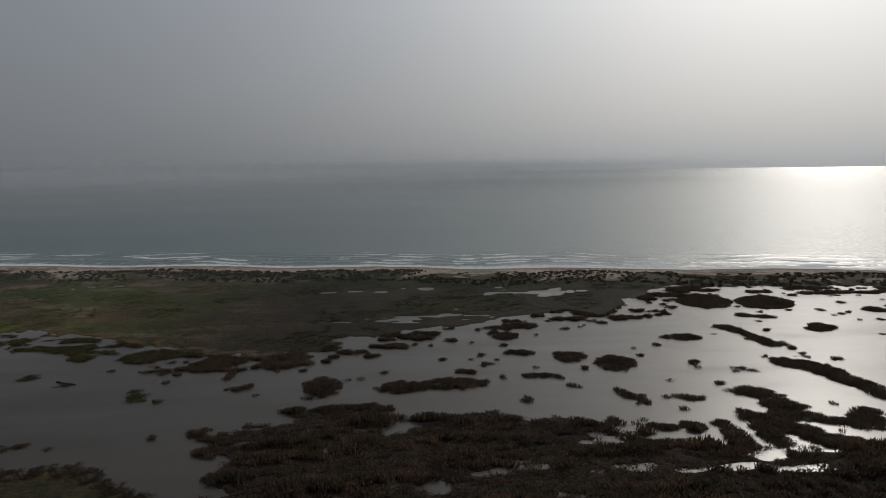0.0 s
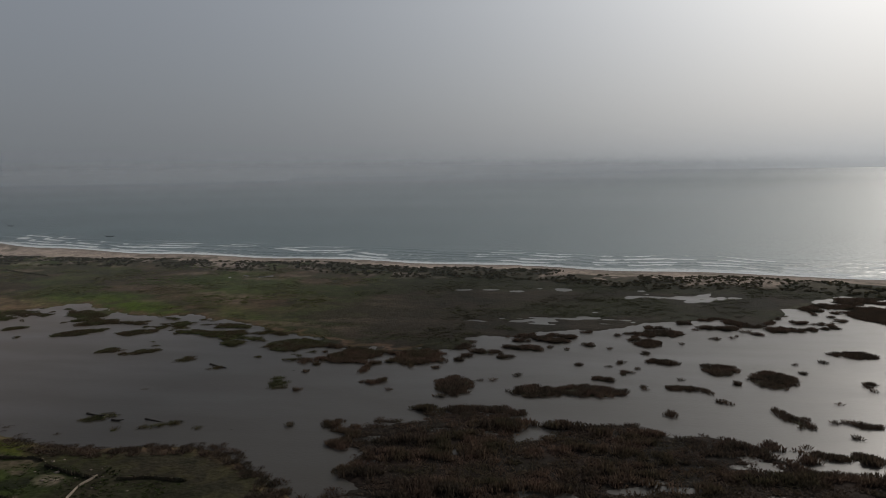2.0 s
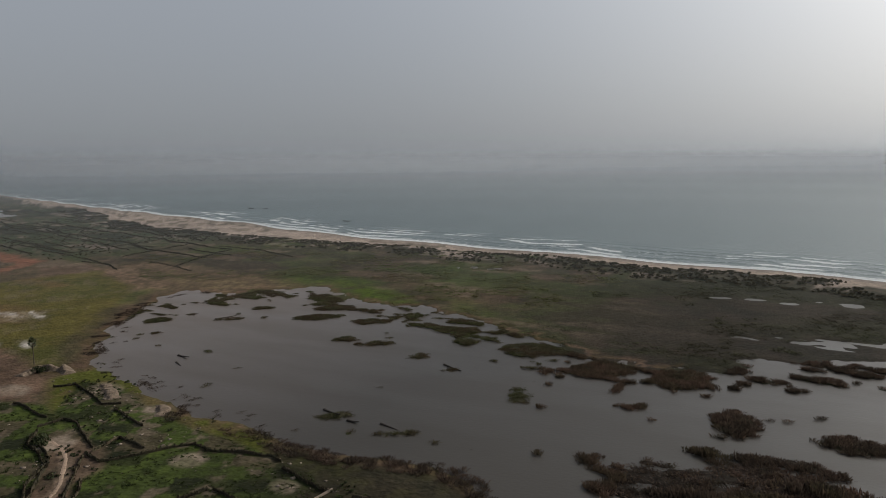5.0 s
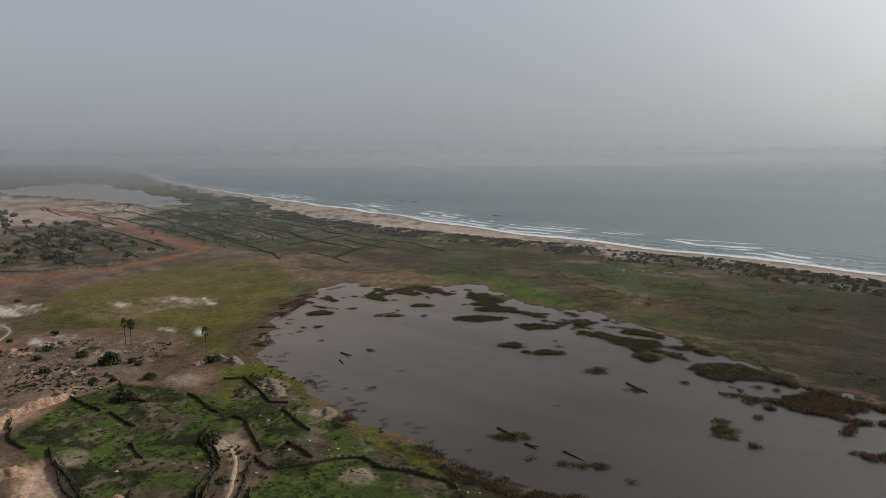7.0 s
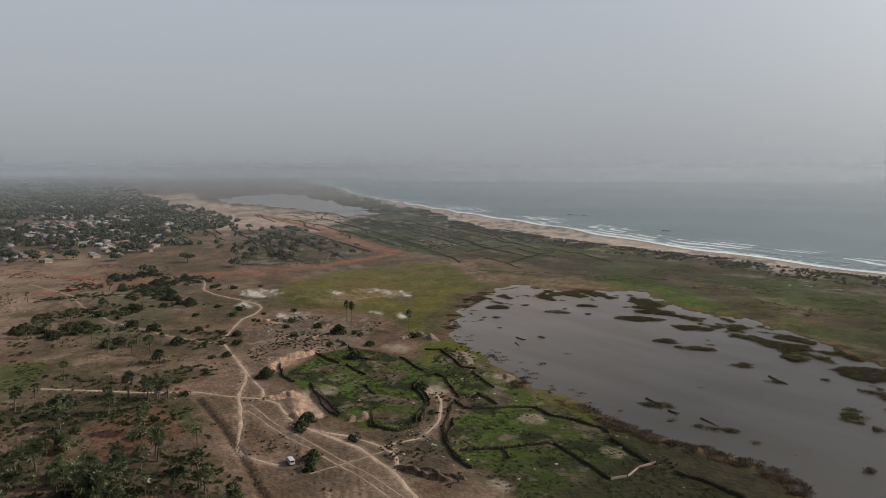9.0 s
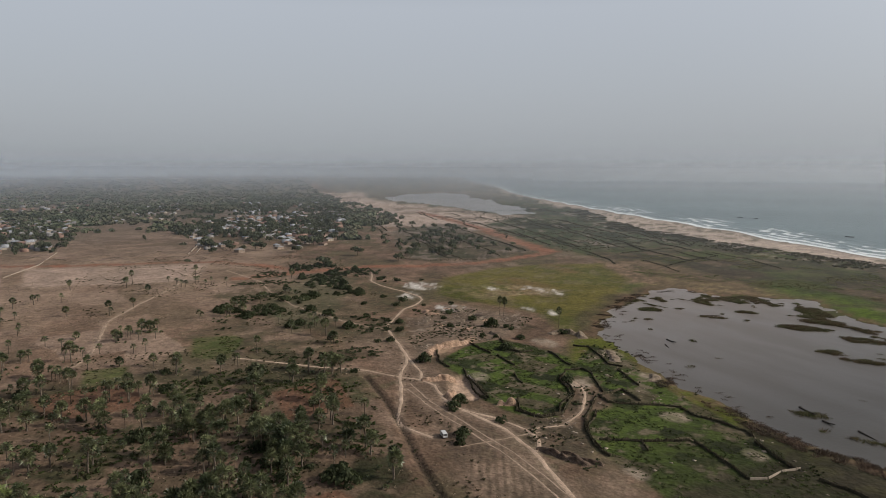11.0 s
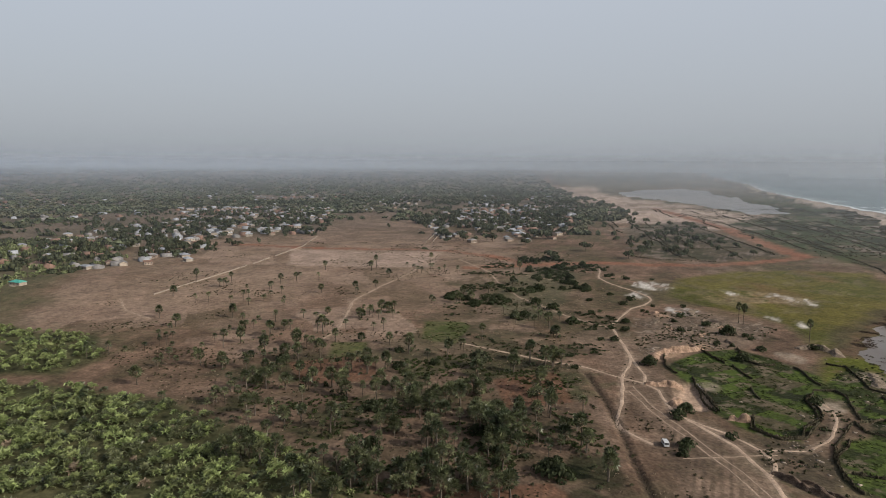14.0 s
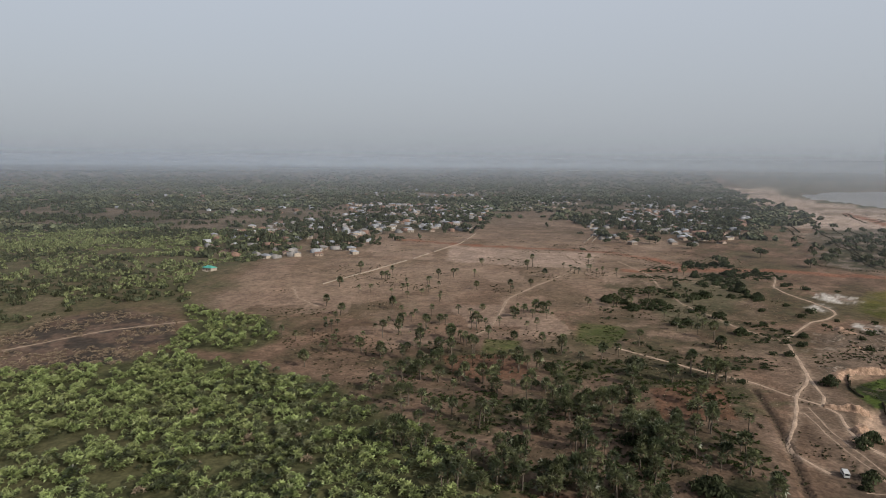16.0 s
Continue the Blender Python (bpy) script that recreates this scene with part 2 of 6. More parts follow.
SHORE = [(-5200, 2150), (-4645, 1930), (-3150, 1625), (-2438, 1330), (-1380, 1000), (-1130, 930), (-860, 862), (-630, 782), (-480, 750), (-329, 728), (-218, 713), (23, 673), (242, 637), (422, 606), (1500, 410), (5200, -250)]
LAGOON_NEAR = [(-396, 296), (-334, 241), (-282, 229), (-235, 214), (-218, 217), (-189, 214), (-168, 212), (-151, 216), (-131, 219), (-115, 214), (-100, 203), (-91, 194), (-86, 150), (-76, 150), (-68, 197), (-75, 217), (-74, 231), (-74, 252), (-53, 259), (-33, 264), (-16, 245), (3, 256), (20, 261), (53, 255), (70, 251), (70, 227), (72, 211), (86, 221), (104, 218), (125, 219), (157, 217), (215, 215), (290, 240), (420, 330), (440, 500)]
LAGOON_FAR = [(366, 519), (198, 544), (155, 499), (115, 443), (96, 463), (53, 440), (25, 418), (-8, 413), (-28, 401), (-54, 389), (-64, 365), (-96, 356), (-125, 364), (-158, 383), (-190, 400), (-211, 409), (-247, 423), (-279, 423), (-315, 423), (-366, 449), (-395, 431), (-406, 403), (-440, 392), (-436, 353)]
FAR_LAGOON = [(-1344, 691), (-1603, 727), (-1909, 716), (-2156, 667), (-2583, 895), (-2735, 1120), (-2162, 1040), (-1642, 890), (-1358, 790)]
# x, y, half width, half depth of the reed islands
ISLANDS_EAST = [(200, 481, 19.6, 23.8), (241, 472, 18.1, 24.6), (152, 509, 19.1, 10.0), (45, 388, 6.0, 7.0), (48, 352, 7.5, 4.0), (73, 342, 8.0, 9.2), (94, 329, 9.5, 13.0), (58, 414, 8.0, 7.1), (134, 378, 4.0, 2.2), (148, 376, 9.6, 7.4), (236, 393, 6.5, 9.9), (302, 439, 7.0, 6.1), (261, 376, 5.0, 1.8), (206, 431, 4.0, 2.9), (218, 426, 4.5, 2.9), (181, 399, 5.0, 3.6), (146, 312, 4.0, 1.6), (156, 312, 3.5, 1.2), (112, 275, 9.5, 4.3), (142, 279, 9.1, 6.7), (145, 264, 9.0, 8.5), (67, 295, 6.0, 2.5)]
ISLANDS_MID = [(-14, 298, 13.0, 7.5), (11, 301, 16.5, 7.0), (-51, 302, 7.0, 11.1), (52, 311, 7.0, 3.0), (18, 319, 3.5, 2.0), (89, 243, 4.5, 1.2), (100, 242, 5.0, 4.7), (80, 238, 2.0, 1.2), (95, 224, 10.0, 3.2), (149, 250, 18.1, 4.7), (173, 250, 6.0, 10.1), (-28, 272, 8.5, 4.5), (-44, 270, 5.5, 3.5), (-89, 248, 3.0, 4.1), (-109, 347, 13.0, 11.5), (-79, 345, 9.6, 16.4), (-87, 303, 6.0, 2.1)]
ISLANDS_WEST = [(-133, 294, 2.5, 2.2), (-299, 372, 14.0, 8.0), (-308, 397, 11.0, 7.0), (-349, 377, 7.0, 5.0), (-265, 375, 11.4, 6.1), (-253, 335, 7.8, 5.0), (-233, 334, 6.7, 3.6), (-199, 325, 3.9, 4.5), (-175, 312, 3.9, 3.0), (-347, 340, 6.0, 2.1), (-359, 296, 3.9, 3.2), (-385, 319, 7.8, 5.7), (-154, 362, 15.9, 12.1), (-137, 301, 2.1, 1.2), (-131, 289, 1.8, 1.8), (-188, 241, 2.5, 0.8), (-158, 237, 2.8, 0.9), (-137, 346, 6.7, 1.2)]
BARS = [([(179, 324), (190, 314), (193, 288), (195, 272)], 5.5), ([(184, 392), (190, 356)], 3.0), ([(83, 288), (90, 271)], 2.5), ([(126, 256), (125, 224)], 3.0), ([(133, 249), (141, 230), (157, 217)], 5.0), ([(112, 245), (112, 222)], 3.2), ([(170, 215), (210, 215)], 7.0)]
# x, y, half length, half width of small pools in the marsh
POOLS = [(-10, 550, 12, 7), (14, 548, 14, 5), (-76, 550, 7, 4), (-43, 549, 8, 4), (-31, 436, 10, 3), (-8, 443, 13, 3), (18, 455, 12, 4), (40, 478, 14, 5), (46, 546, 18, 7), (75, 527, 22, 6), (110, 533, 22, 6), (-294, 588, 13, 7), (-66, 547, 7, 4), (-280, 600, 6, 4)]
REED_BANK = [(-75, 217), (-74, 252), (-53, 259), (-33, 264), (-16, 245), (3, 256), (20, 261), (53, 255), (70, 251), (70, 227), (72, 211), (86, 221), (157, 217), (215, 215), (260, 190), (200, 90), (-60, 90), (-66, 195)]
MARSH = [(-1450, 640), (-1030, 520), (-700, 465), (-600, 445), (-440, 395), (-396, 296), (-334, 241), (-235, 216), (-107, 217), (-91, 195), (-80, 90), (300, 60), (900, 80), (1400, 380), (420, 590), (-480, 735), (-1380, 980)]
MEADOW = [(-497, 197), (-574, 239), (-612, 304), (-615, 370), (-600, 428), (-503, 393), (-419, 312), (-360, 259), (-339, 225), (-398, 236), (-441, 224), (-470, 205)]
GARDEN_WEST = [(-317, 128), (-342, 157), (-347, 181), (-323, 189), (-299, 195), (-255, 182), (-258, 172), (-239, 159), (-223, 142), (-230, 131), (-253, 123), (-288, 128)]
GARDEN_EAST = [(-314, 223), (-291, 224), (-252, 211), (-227, 206), (-207, 205), (-181, 200), (-159, 196), (-110, 190), (-100, 130), (-163, 138), (-173, 139), (-188, 138), (-209, 145), (-223, 158), (-226, 170), (-248, 180), (-285, 190)]
BURNT = [(-365, -316), (-397, -287), (-368, -231), (-331, -215), (-289, -210), (-263, -227), (-253, -251), (-312, -307)]
THICKET = [(-260, -258), (-276, -225), (-290, -205), (-311, -203), (-298, -164), (-294, -141), (-270, -95), (-244, -63), (-216, -30), (-185, -8), (-130, -20), (-110, -200), (-200, -330)]
THICKET_TAIL = [(-413, -255), (-387, -180), (-344, -154), (-313, -165), (-311, -203), (-356, -220)]
BUSH_WOOD = [(-782, -756), (-854, -637), (-911, -421), (-714, -289), (-550, -299), (-476, -259), (-400, -236), (-415, -291), (-382, -314), (-333, -327), (-300, -420), (-450, -800)]
DARK_FIELDS = [(-1117, 377), (-1154, 489), (-859, 434), (-727, 415), (-674, 320), (-687, 272), (-720, 237)]
VILLAGE_CORE = [(-861, 21), (-1503, 27), (-2344, 214), (-2287, 480), (-1622, 427), (-951, 233), (-822, 172)]
VILLAGE_WEST = [(-854, -275), (-1740, -553), (-1814, -395), (-1647, -159), (-961, -109), (-919, -203)]
VILLAGE_NORTH = [(-1551, -173), (-2214, -163), (-2291, 43), (-1602, 29)]
VILLAGE_SOUTH = [(-618, -398), (-937, -488), (-1124, -391), (-999, -256), (-729, -227), (-653, -252)]
COMMON = [(-840, -133), (-960, -120), (-1230, -128), (-1420, -70), (-1330, 10), (-1180, 8), (-1020, 40), (-872, 44)]
SHRUBLAND = [(-488, 55), (-581, 91), (-638, 134), (-596, 157), (-437, 99), (-411, 71)]
SAND_FIELDS = [[(-789, -135), (-769, -61), (-647, -47), (-658, -116)], [(-765, -62), (-767, 41), (-645, 24), (-645, -50)]]
PARCEL = [(-480, -208), (-620, -140), (-680, -60), (-560, -80), (-440, -140)]
GREEN_FIELDS = [[(-418, 11), (-416, 35), (-403, 39), (-361, 26), (-374, 8)], [(-369, -42), (-369, -22), (-338, -23), (-339, -41)]]
PLOUGHED = [[(-300, 40), (-310, 72), (-268, 70), (-262, 40)], [(-190, -20), (-196, 45), (-165, 60), (-150, 0)], [(-330, -60), (-345, -20), (-300, -12), (-296, -48)]]
WHITE_SAND = [(-536, 202, 22, 12), (-501, 179, 16, 9), (-442, 188, 14, 7), (-502, 255, 18, 7), (-487, 281, 20, 7), (-470, 292, 16, 9), (-418, 239, 16, 6), (-399, 246, 12, 6)]
# laid tracks: points and half width
RED_ROADS = [([(-640, 60), (-659, 126), (-670, 195), (-656, 247), (-653, 311), (-691, 408), (-712, 435)], 8.0), ([(-713, 432), (-752, 440), (-853, 458), (-1029, 498), (-1246, 528), (-1478, 554)], 11.0), ([(-831, -207), (-812, -151), (-794, -102)], 7.0), ([(-794, -102), (-771, 44), (-725, 89), (-660, 126)], 6.0)]
SAND_TRACKS = [([(-764, 68), (-748, 36), (-687, 22), (-605, 2), (-543, -22), (-484, -40), (-449, -40), (-405, -42), (-376, -48)], 2.2), ([(-699, 54), (-617, 76), (-549, 77), (-493, 84), (-447, 100), (-425, 107), (-404, 119), (-399, 125)], 1.8)]
MAIN_TRACKS = [([(-639, 187), (-580, 169), (-552, 170), (-519, 178), (-492, 183), (-479, 180), (-463, 169), (-452, 156), (-432, 144), (-405, 127), (-380, 123), (-357, 120), (-338, 117), (-322, 112), (-302, 102), (-287, 97), (-268, 91), (-247, 82), (-238, 81), (-224, 88)], 2.0), ([(-338, 117), (-317, 114), (-302, 113), (-291, 108)], 1.5)]
FOOT_TRACKS = [([(-365, 30), (-340, 58), (-326, 75), (-319, 86), (-306, 96), (-291, 108), (-283, 112), (-272, 110), (-259, 108), (-247, 110), (-232, 119), (-214, 125), (-207, 124), (-201, 121), (-197, 117)], 1.7), ([(-246, 110), (-232, 114), (-220, 117), (-196, 116), (-177, 113), (-150, 108), (-110, 102)], 2.0), ([(-288, 102), (-259, 102), (-232, 105), (-207, 108), (-195, 110), (-160, 110)], 0.9)]
SIDE_TRACKS = [([(-281, 98), (-258, 99), (-230, 102), (-206, 105), (-196, 106), (-150, 106)], 0.9), ([(-216, 126), (-217, 132), (-215, 140), (-225, 155), (-242, 168), (-253, 173), (-260, 175)], 1.5), ([(-213, 128), (-213, 121), (-212, 111), (-212, 94)], 1.0), ([(-604, 98), (-585, 115), (-568, 127)], 1.4), ([(-263, -300), (-340, -262), (-375, -225)], 2.0), ([(-495, -210), (-455, -190), (-430, -165)], 2.0)]
DITCH = [(-309, 86), (-270, 84), (-234, 80), (-208, 76), (-187, 74), (-150, 71)]
SAND_PIT = [(-292, 126), (-290, 132), (-261, 127), (-257, 121), (-260, 113), (-276, 117)]
GARDEN_LANE = [(-329, 218), (-328, 241), (-282, 229), (-241, 211), (-230, 218), (-203, 212), (-176, 206), (-153, 205), (-142, 195), (-152, 180), (-198, 189), (-226, 184), (-242, 182), (-285, 189)]


def shore_at(x):
    xs, ys = np.array(SHORE, float).T
    return np.interp(x, xs, ys)


def beach_width(x):
    return 36 + 96 * np.exp(-(((x + 930) / 360.0) ** 2)) + 4 * np.sin(x / 37.0) + 2 * np.sin(x / 13.0)


def island_depth(x, y):
    """How far inside the nearest reed island a point lies."""
    best = np.full(x.shape, -60.0)
    for cx, cy, w, d in ISLANDS_EAST + ISLANDS_MID + ISLANDS_WEST:
        k = np.nonzero(np.hypot(x - cx, y - cy) < 3 * max(w, d) + 12)[0]
        r = math.hypot(cx, cy)
        sx, sy = cy / r, -cx / r
        u, v = (x[k] - cx) * sx + (y[k] - cy) * sy, (x[k] - cx) * -sy + (y[k] - cy) * sx
        best[k] = np.maximum(best[k], (1 - np.hypot(u / w, v / d)) * min(w, d))
    for pts, w in BARS:
        best = np.maximum(best, w - line_distance(x, y, pts, False, 40))
    return best


def pool_depth(x, y, spots):
    best = np.full(x.shape, -60.0)
    for cx, cy, w, d in spots:
        best = np.maximum(best, (1 - np.hypot((x - cx) / w, (y - cy) / d)) * min(w, d))
    return best


def climb(x, y):
    """The far land and sea climb gently to the eye's level, where the true horizon would lie."""
    return 68 * np.clip((np.hypot(x, y) - 2800) / 2130, 0, 1) ** 2.2


def lie_of_land(x, y, cover=False):
    """The ground's height and, if asked, the colour of what covers it, at arrays of points."""
    rag = fbm(x, y, 26, 3) * 9 + fbm(x, y, 7, 8, 3) * 4.0
    ragged = 1 + 2.4 * smooth(y, 320, 370) + 1.2 * smooth(-x, 230, 330) * (1 - smooth(y, 320, 370))
    lagoon = depth_in(x, y, LAGOON_NEAR + LAGOON_FAR) + rag * ragged
    # the reed bank frays into the water and holds wet gaps
    by_reeds = smooth(x, -112, -92) * (1 - smooth(x, 230, 270)) * (1 - smooth(y, 270, 300)) * smooth(y, 150, 190)
    streak = fbm(x * 0.55 + y * 0.25, y * 1.25 - x * 0.2, 15, 24, 4)
    lagoon = lagoon + by_reeds * (streak * 44 - 2.5)
    lagoon = np.where(by_reeds > 0.5, np.maximum(lagoon, fbm(x * 0.5 + y * 0.2, y * 1.2 - x * 0.15, 11, 25, 3) * 40 - 7.5), lagoon)
    isles = island_depth(x, y) + rag * 0.75 + fbm(x, y, 4.5, 28, 2) * 3.0 - 0.8
    # loose shoals along the far edge of the lagoon
    shoal = np.where((y > 330) & (x > -420), fbm(x * 0.7, y * 1.3, 13, 21, 3) * 72 - 5.0 - 0.016 * (lagoon - 11) ** 2, -60.0)
    shoal = np.maximum(shoal, np.where(lagoon > 6, fbm(x, y, 7, 27, 2) * 40 - 16.2 + 1.7 * smooth(x, -220, -60), -60.0))
    pools = pool_depth(x, y, POOLS) * 0.6 + fbm(x * 0.4, y * 1.2, 8, 23, 3) * 36 - 2.8
    pools = np.where(pool_depth(x, y, POOLS) > -9, pools, -60.0)
    far = depth_in(x, y, FAR_LAGOON, 120) + fbm(x, y, 90, 5) * 60 + fbm(x * 0.6, y * 1.6, 40, 7, 3) * 60
    wet = np.maximum(np.maximum(np.minimum(lagoon, -np.maximum(isles, shoal)), pools), far * 0.5)
    sea = y - shore_at(x) + 6 * np.sin(x / 31.0) + fbm(x, y, 60, 11) * 8
    rise = 0.35 + fbm(x, y, 70, 2) * 0.9 + fbm(x, y, 9, 6) * 0.25
    width = beach_width(x)
    dune = smooth(sea, -width - 60, -width - 25) * (1 - smooth(sea, -width - 10, -width + 12))
    z = np.maximum(rise, 0.12) + dune * (0.8 + 1.6 * np.maximum(fbm(x, y, 30, 9), 0))
    z = np.where(wet > -3.5, np.clip(-0.13 * wet, -0.7, np.maximum(z, 0.05)), z)
    z = np.where(sea > -width, np.minimum(z, np.clip(-sea * 0.05, -2.5, 2.2)), z)
    pit = depth_in(x, y, SAND_PIT, 30)
    z = z - 2.2 * smooth(pit, -2, 2)
    cut = line_distance(x, y, DITCH, False, 12)
    z = z - 0.8 * (1 - smooth(cut, 0.5, 1.4)) * (wet < -4)
    z = z + climb(x, y)
    if not cover:
        return z
    col = np.empty((len(x), 3))
    n1, n2, n3 = fbm(x, y, 60, 31), fbm(x, y, 18, 41), fbm(x, y, 5, 51, 3)

    def lay(mask, a, b=None, by=None):
        mask = np.clip(mask, 0, 1)[:, None]
        tone = np.array(a, float)[None] if b is None else np.array(a)[None] + (np.array(b) - np.array(a))[None] * smooth(n2 if by is None else by, -0.15, 0.15)[:, None]
        col[:] = col * (1 - mask) + tone * mask

    soil_a, soil_b = (0.245, 0.157, 0.107), (0.150, 0.098, 0.065)
    col[:] = soil_a
    lay(np.ones(len(x)), soil_a, soil_b)
    lay(smooth(n1 + n3 * 0.5, 0.02, 0.16) * 0.75, (0.120, 0.104, 0.055))
    # thin grass in drifts, and bare places swept pale
    lay(smooth(fbm(x * 0.45 + y * 0.2, y, 24, 34, 4), 0.03, 0.13) * 0.55, (0.088, 0.078, 0.042), (0.115, 0.085, 0.050), n3)
    lay(smooth(fbm(x * 0.6, y * 1.1, 38, 36, 4), 0.09, 0.20) * 0.5, (0.32, 0.225, 0.165))
    # strips of old fields with their own tone
    u, v = (x * 0.97 + y * 0.24 + n1 * 30) / 62.0, (y * 0.97 - x * 0.24 + n1 * 24) / 34.0
    plot = np.sin(np.floor(u + 0.5 * (np.floor(v) % 2)) * 12.9 + np.floor(v) * 78.2) * 43758.5
    plot = (plot - np.floor(plot) - 0.5) * smooth(-x, 330, 420) * (1 - smooth(y, 90, 160))
    lay(np.maximum(plot, 0) * 1.8, (0.36, 0.255, 0.19))
    lay(np.maximum(-plot, 0) * 1.3, (0.150, 0.112, 0.068))
    lay(smooth(-x, 400, 520) * (1 - smooth(-x, 880, 980)) * (1 - smooth(y, 90, 160)) * smooth(y, -330, -230) * (0.25 + 0.4 * smooth(n1 + n2 * 0.5, -0.1, 0.12)), (0.36, 0.25, 0.18))
    # darker, grassier earth under the palms, as far as the ditch
    near_palms = smooth(-np.hypot(x + 240, (y - 5) * 0.8), -150, -70) * smooth(86 - (x + 307) * 0.13 - y, 0, 7)
    lay(near_palms * 0.85, (0.180, 0.120, 0.082), (0.108, 0.080, 0.050))
    # dark patches of undergrowth, which also stand in for the palms' shade
    lay(near_palms * smooth(n1 * 0.6 + n2, 0.02, 0.14) * 0.7, (0.056, 0.060, 0.026))
    lay(near_palms * smooth(fbm(x, y, 12, 37, 3), 0.10, 0.22) * 0.6, (0.235, 0.160, 0.112))
    thin_scrub = [(-330, 70), (-400, 20), (-560, 30), (-660, 90), (-640, 170), (-520, 165), (-430, 140), (-340, 105)]
    lay(smooth(depth_in(x, y, thin_scrub) + n1 * 60, -12, 14) * (0.25 + 0.65 * smooth(n2 + n3 * 0.5, -0.08, 0.08)), (0.092, 0.080, 0.044), (0.125, 0.090, 0.056), n3)
    for f in PLOUGHED:
        lay(smooth(depth_in(x, y, f), -1, 1) * 0.7, (0.20, 0.098, 0.060), (0.155, 0.078, 0.048), np.sin((x * 0.3 + y) * 2.2) * 0.2)
    wood = np.maximum(smooth(-x, 1150, 1700) * (1 - smooth(y + x * 0.12, 200, 330)), smooth(-x - y, 1000, 1300) * (y < 0))
    lay(wood * 0.85, (0.125, 0.108, 0.072), (0.215, 0.165, 0.12), n1)
    lay(smooth(depth_in(x, y, COMMON) + n1 * 60, -20, 20) * 0.6, (0.30, 0.208, 0.15), (0.20, 0.14, 0.10), n1 + n2)
    marsh = depth_in(x, y, MARSH) + rag
    bog = smooth(marsh, -8, 6)
    far_off = fbm(x * 0.45, y, 46, 33, 4)
    lay(bog, (0.080, 0.073, 0.038), (0.116, 0.086, 0.056))
    lay(bog * smooth(n1, -0.02, 0.09) * 0.8, (0.082, 0.100, 0.028), (0.100, 0.112, 0.034))
    lay(bog * smooth(-n1 + n2 * 0.5, 0.03, 0.13) * 0.8, (0.158, 0.106, 0.070), (0.105, 0.076, 0.046), n3)
    lay(bog * smooth(far_off, 0.06, 0.15) * 0.75, (0.072, 0.104, 0.022), (0.058, 0.076, 0.022), n3)
    lay(bog * smooth(-far_off, 0.07, 0.16) * 0.7, (0.050, 0.042, 0.026), (0.072, 0.056, 0.034), n3)
    lay(bog * smooth(fbm(x * 0.3, y, 22, 35, 3), 0.17, 0.24) * 0.7, (0.25, 0.185, 0.13))
    # eastern marsh darkened in its colour, as seen against the sun
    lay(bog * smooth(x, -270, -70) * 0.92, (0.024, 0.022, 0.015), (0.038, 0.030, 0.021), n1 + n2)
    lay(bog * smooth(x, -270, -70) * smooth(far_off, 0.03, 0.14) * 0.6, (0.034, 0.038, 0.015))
    band = np.exp(-(((lagoon + 22) / 20.0) ** 2)) * (y > 330) * smooth(-x, 150, 340)
    lay(band * smooth(n1 + n2, -0.26, -0.06), (0.108, 0.162, 0.018), (0.080, 0.118, 0.020), n3 + n2)
    # bare trodden edge between the meadow and the open water
    edge = np.exp(-(((lagoon + 12) / 16.0) ** 2)) * smooth(-x, 330, 420) * (y > 330)
    lay(edge * 0.9, (0.210, 0.140, 0.085), (0.135, 0.100, 0.056), n3 + n2)
    dry_mud = [(-385, 425), (-440, 385), (-520, 395), (-625, 432), (-610, 492), (-500, 486), (-410, 466)]
    lay(smooth(depth_in(x, y, dry_mud) + n1 * 50 + rag, -12, 12) * (0.65 + 0.35 * smooth(n2 + n3, -0.1, 0.1)), (0.290, 0.190, 0.118), (0.140, 0.102, 0.060), n3 + n2)
    west = smooth(-x, 640, 760) * smooth(y - (-0.12 * x + 330), 0, 60) * (sea < 0)
    lay(west, (0.066, 0.082, 0.034), (0.128, 0.112, 0.070), n1 + n3 - 0.06)
    lay(west * smooth(fbm(x * 0.4, y, 40, 38, 4), 0.04, 0.14) * 0.8, (0.042, 0.046, 0.024))
    lay(west * smooth(fbm(x * 0.35, y, 26, 39, 3), 0.14, 0.22) * 0.7, (0.30, 0.235, 0.185))
    # far west fades to the colour of pale flats, standing in for haze
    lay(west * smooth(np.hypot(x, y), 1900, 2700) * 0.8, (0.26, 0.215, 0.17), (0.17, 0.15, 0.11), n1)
    flats = [(-950, 330), (-1500, 420), (-2900, 540), (-2950, 820), (-2150, 660), (-1550, 720), (-1250, 700), (-1150, 600), (-1000, 500)]
    lay(smooth(depth_in(x, y, flats) + n1 * 160, -10, 40) * 0.95, (0.56, 0.43, 0.345), (0.33, 0.25, 0.19), n1 + n2 - 0.10)
    lay(smooth(depth_in(x, y, DARK_FIELDS) + n1 * 60, -12, 16) * 0.85, (0.058, 0.062, 0.032), (0.120, 0.096, 0.064), n2 + n1)
    lay(smooth(depth_in(x, y, DARK_FIELDS), -20, 10) * smooth(n2 + n3, 0.12, 0.22) * 0.7, (0.27, 0.21, 0.165))
    bank = np.maximum(smooth(depth_in(x, y, REED_BANK), -3, 3), by_reeds * smooth(x, -92, -82))
    lay(bank, (0.044, 0.029, 0.021), (0.028, 0.022, 0.016))
    lay(smooth(isles, -2, 0) * (lagoon > 0), (0.06, 0.055, 0.03))
    meadow = smooth(depth_in(x, y, MEADOW) + rag, -6, 6)
    lay(meadow, (0.150, 0.128, 0.034), (0.104, 0.104, 0.026), n1 + n2 * 0.5)
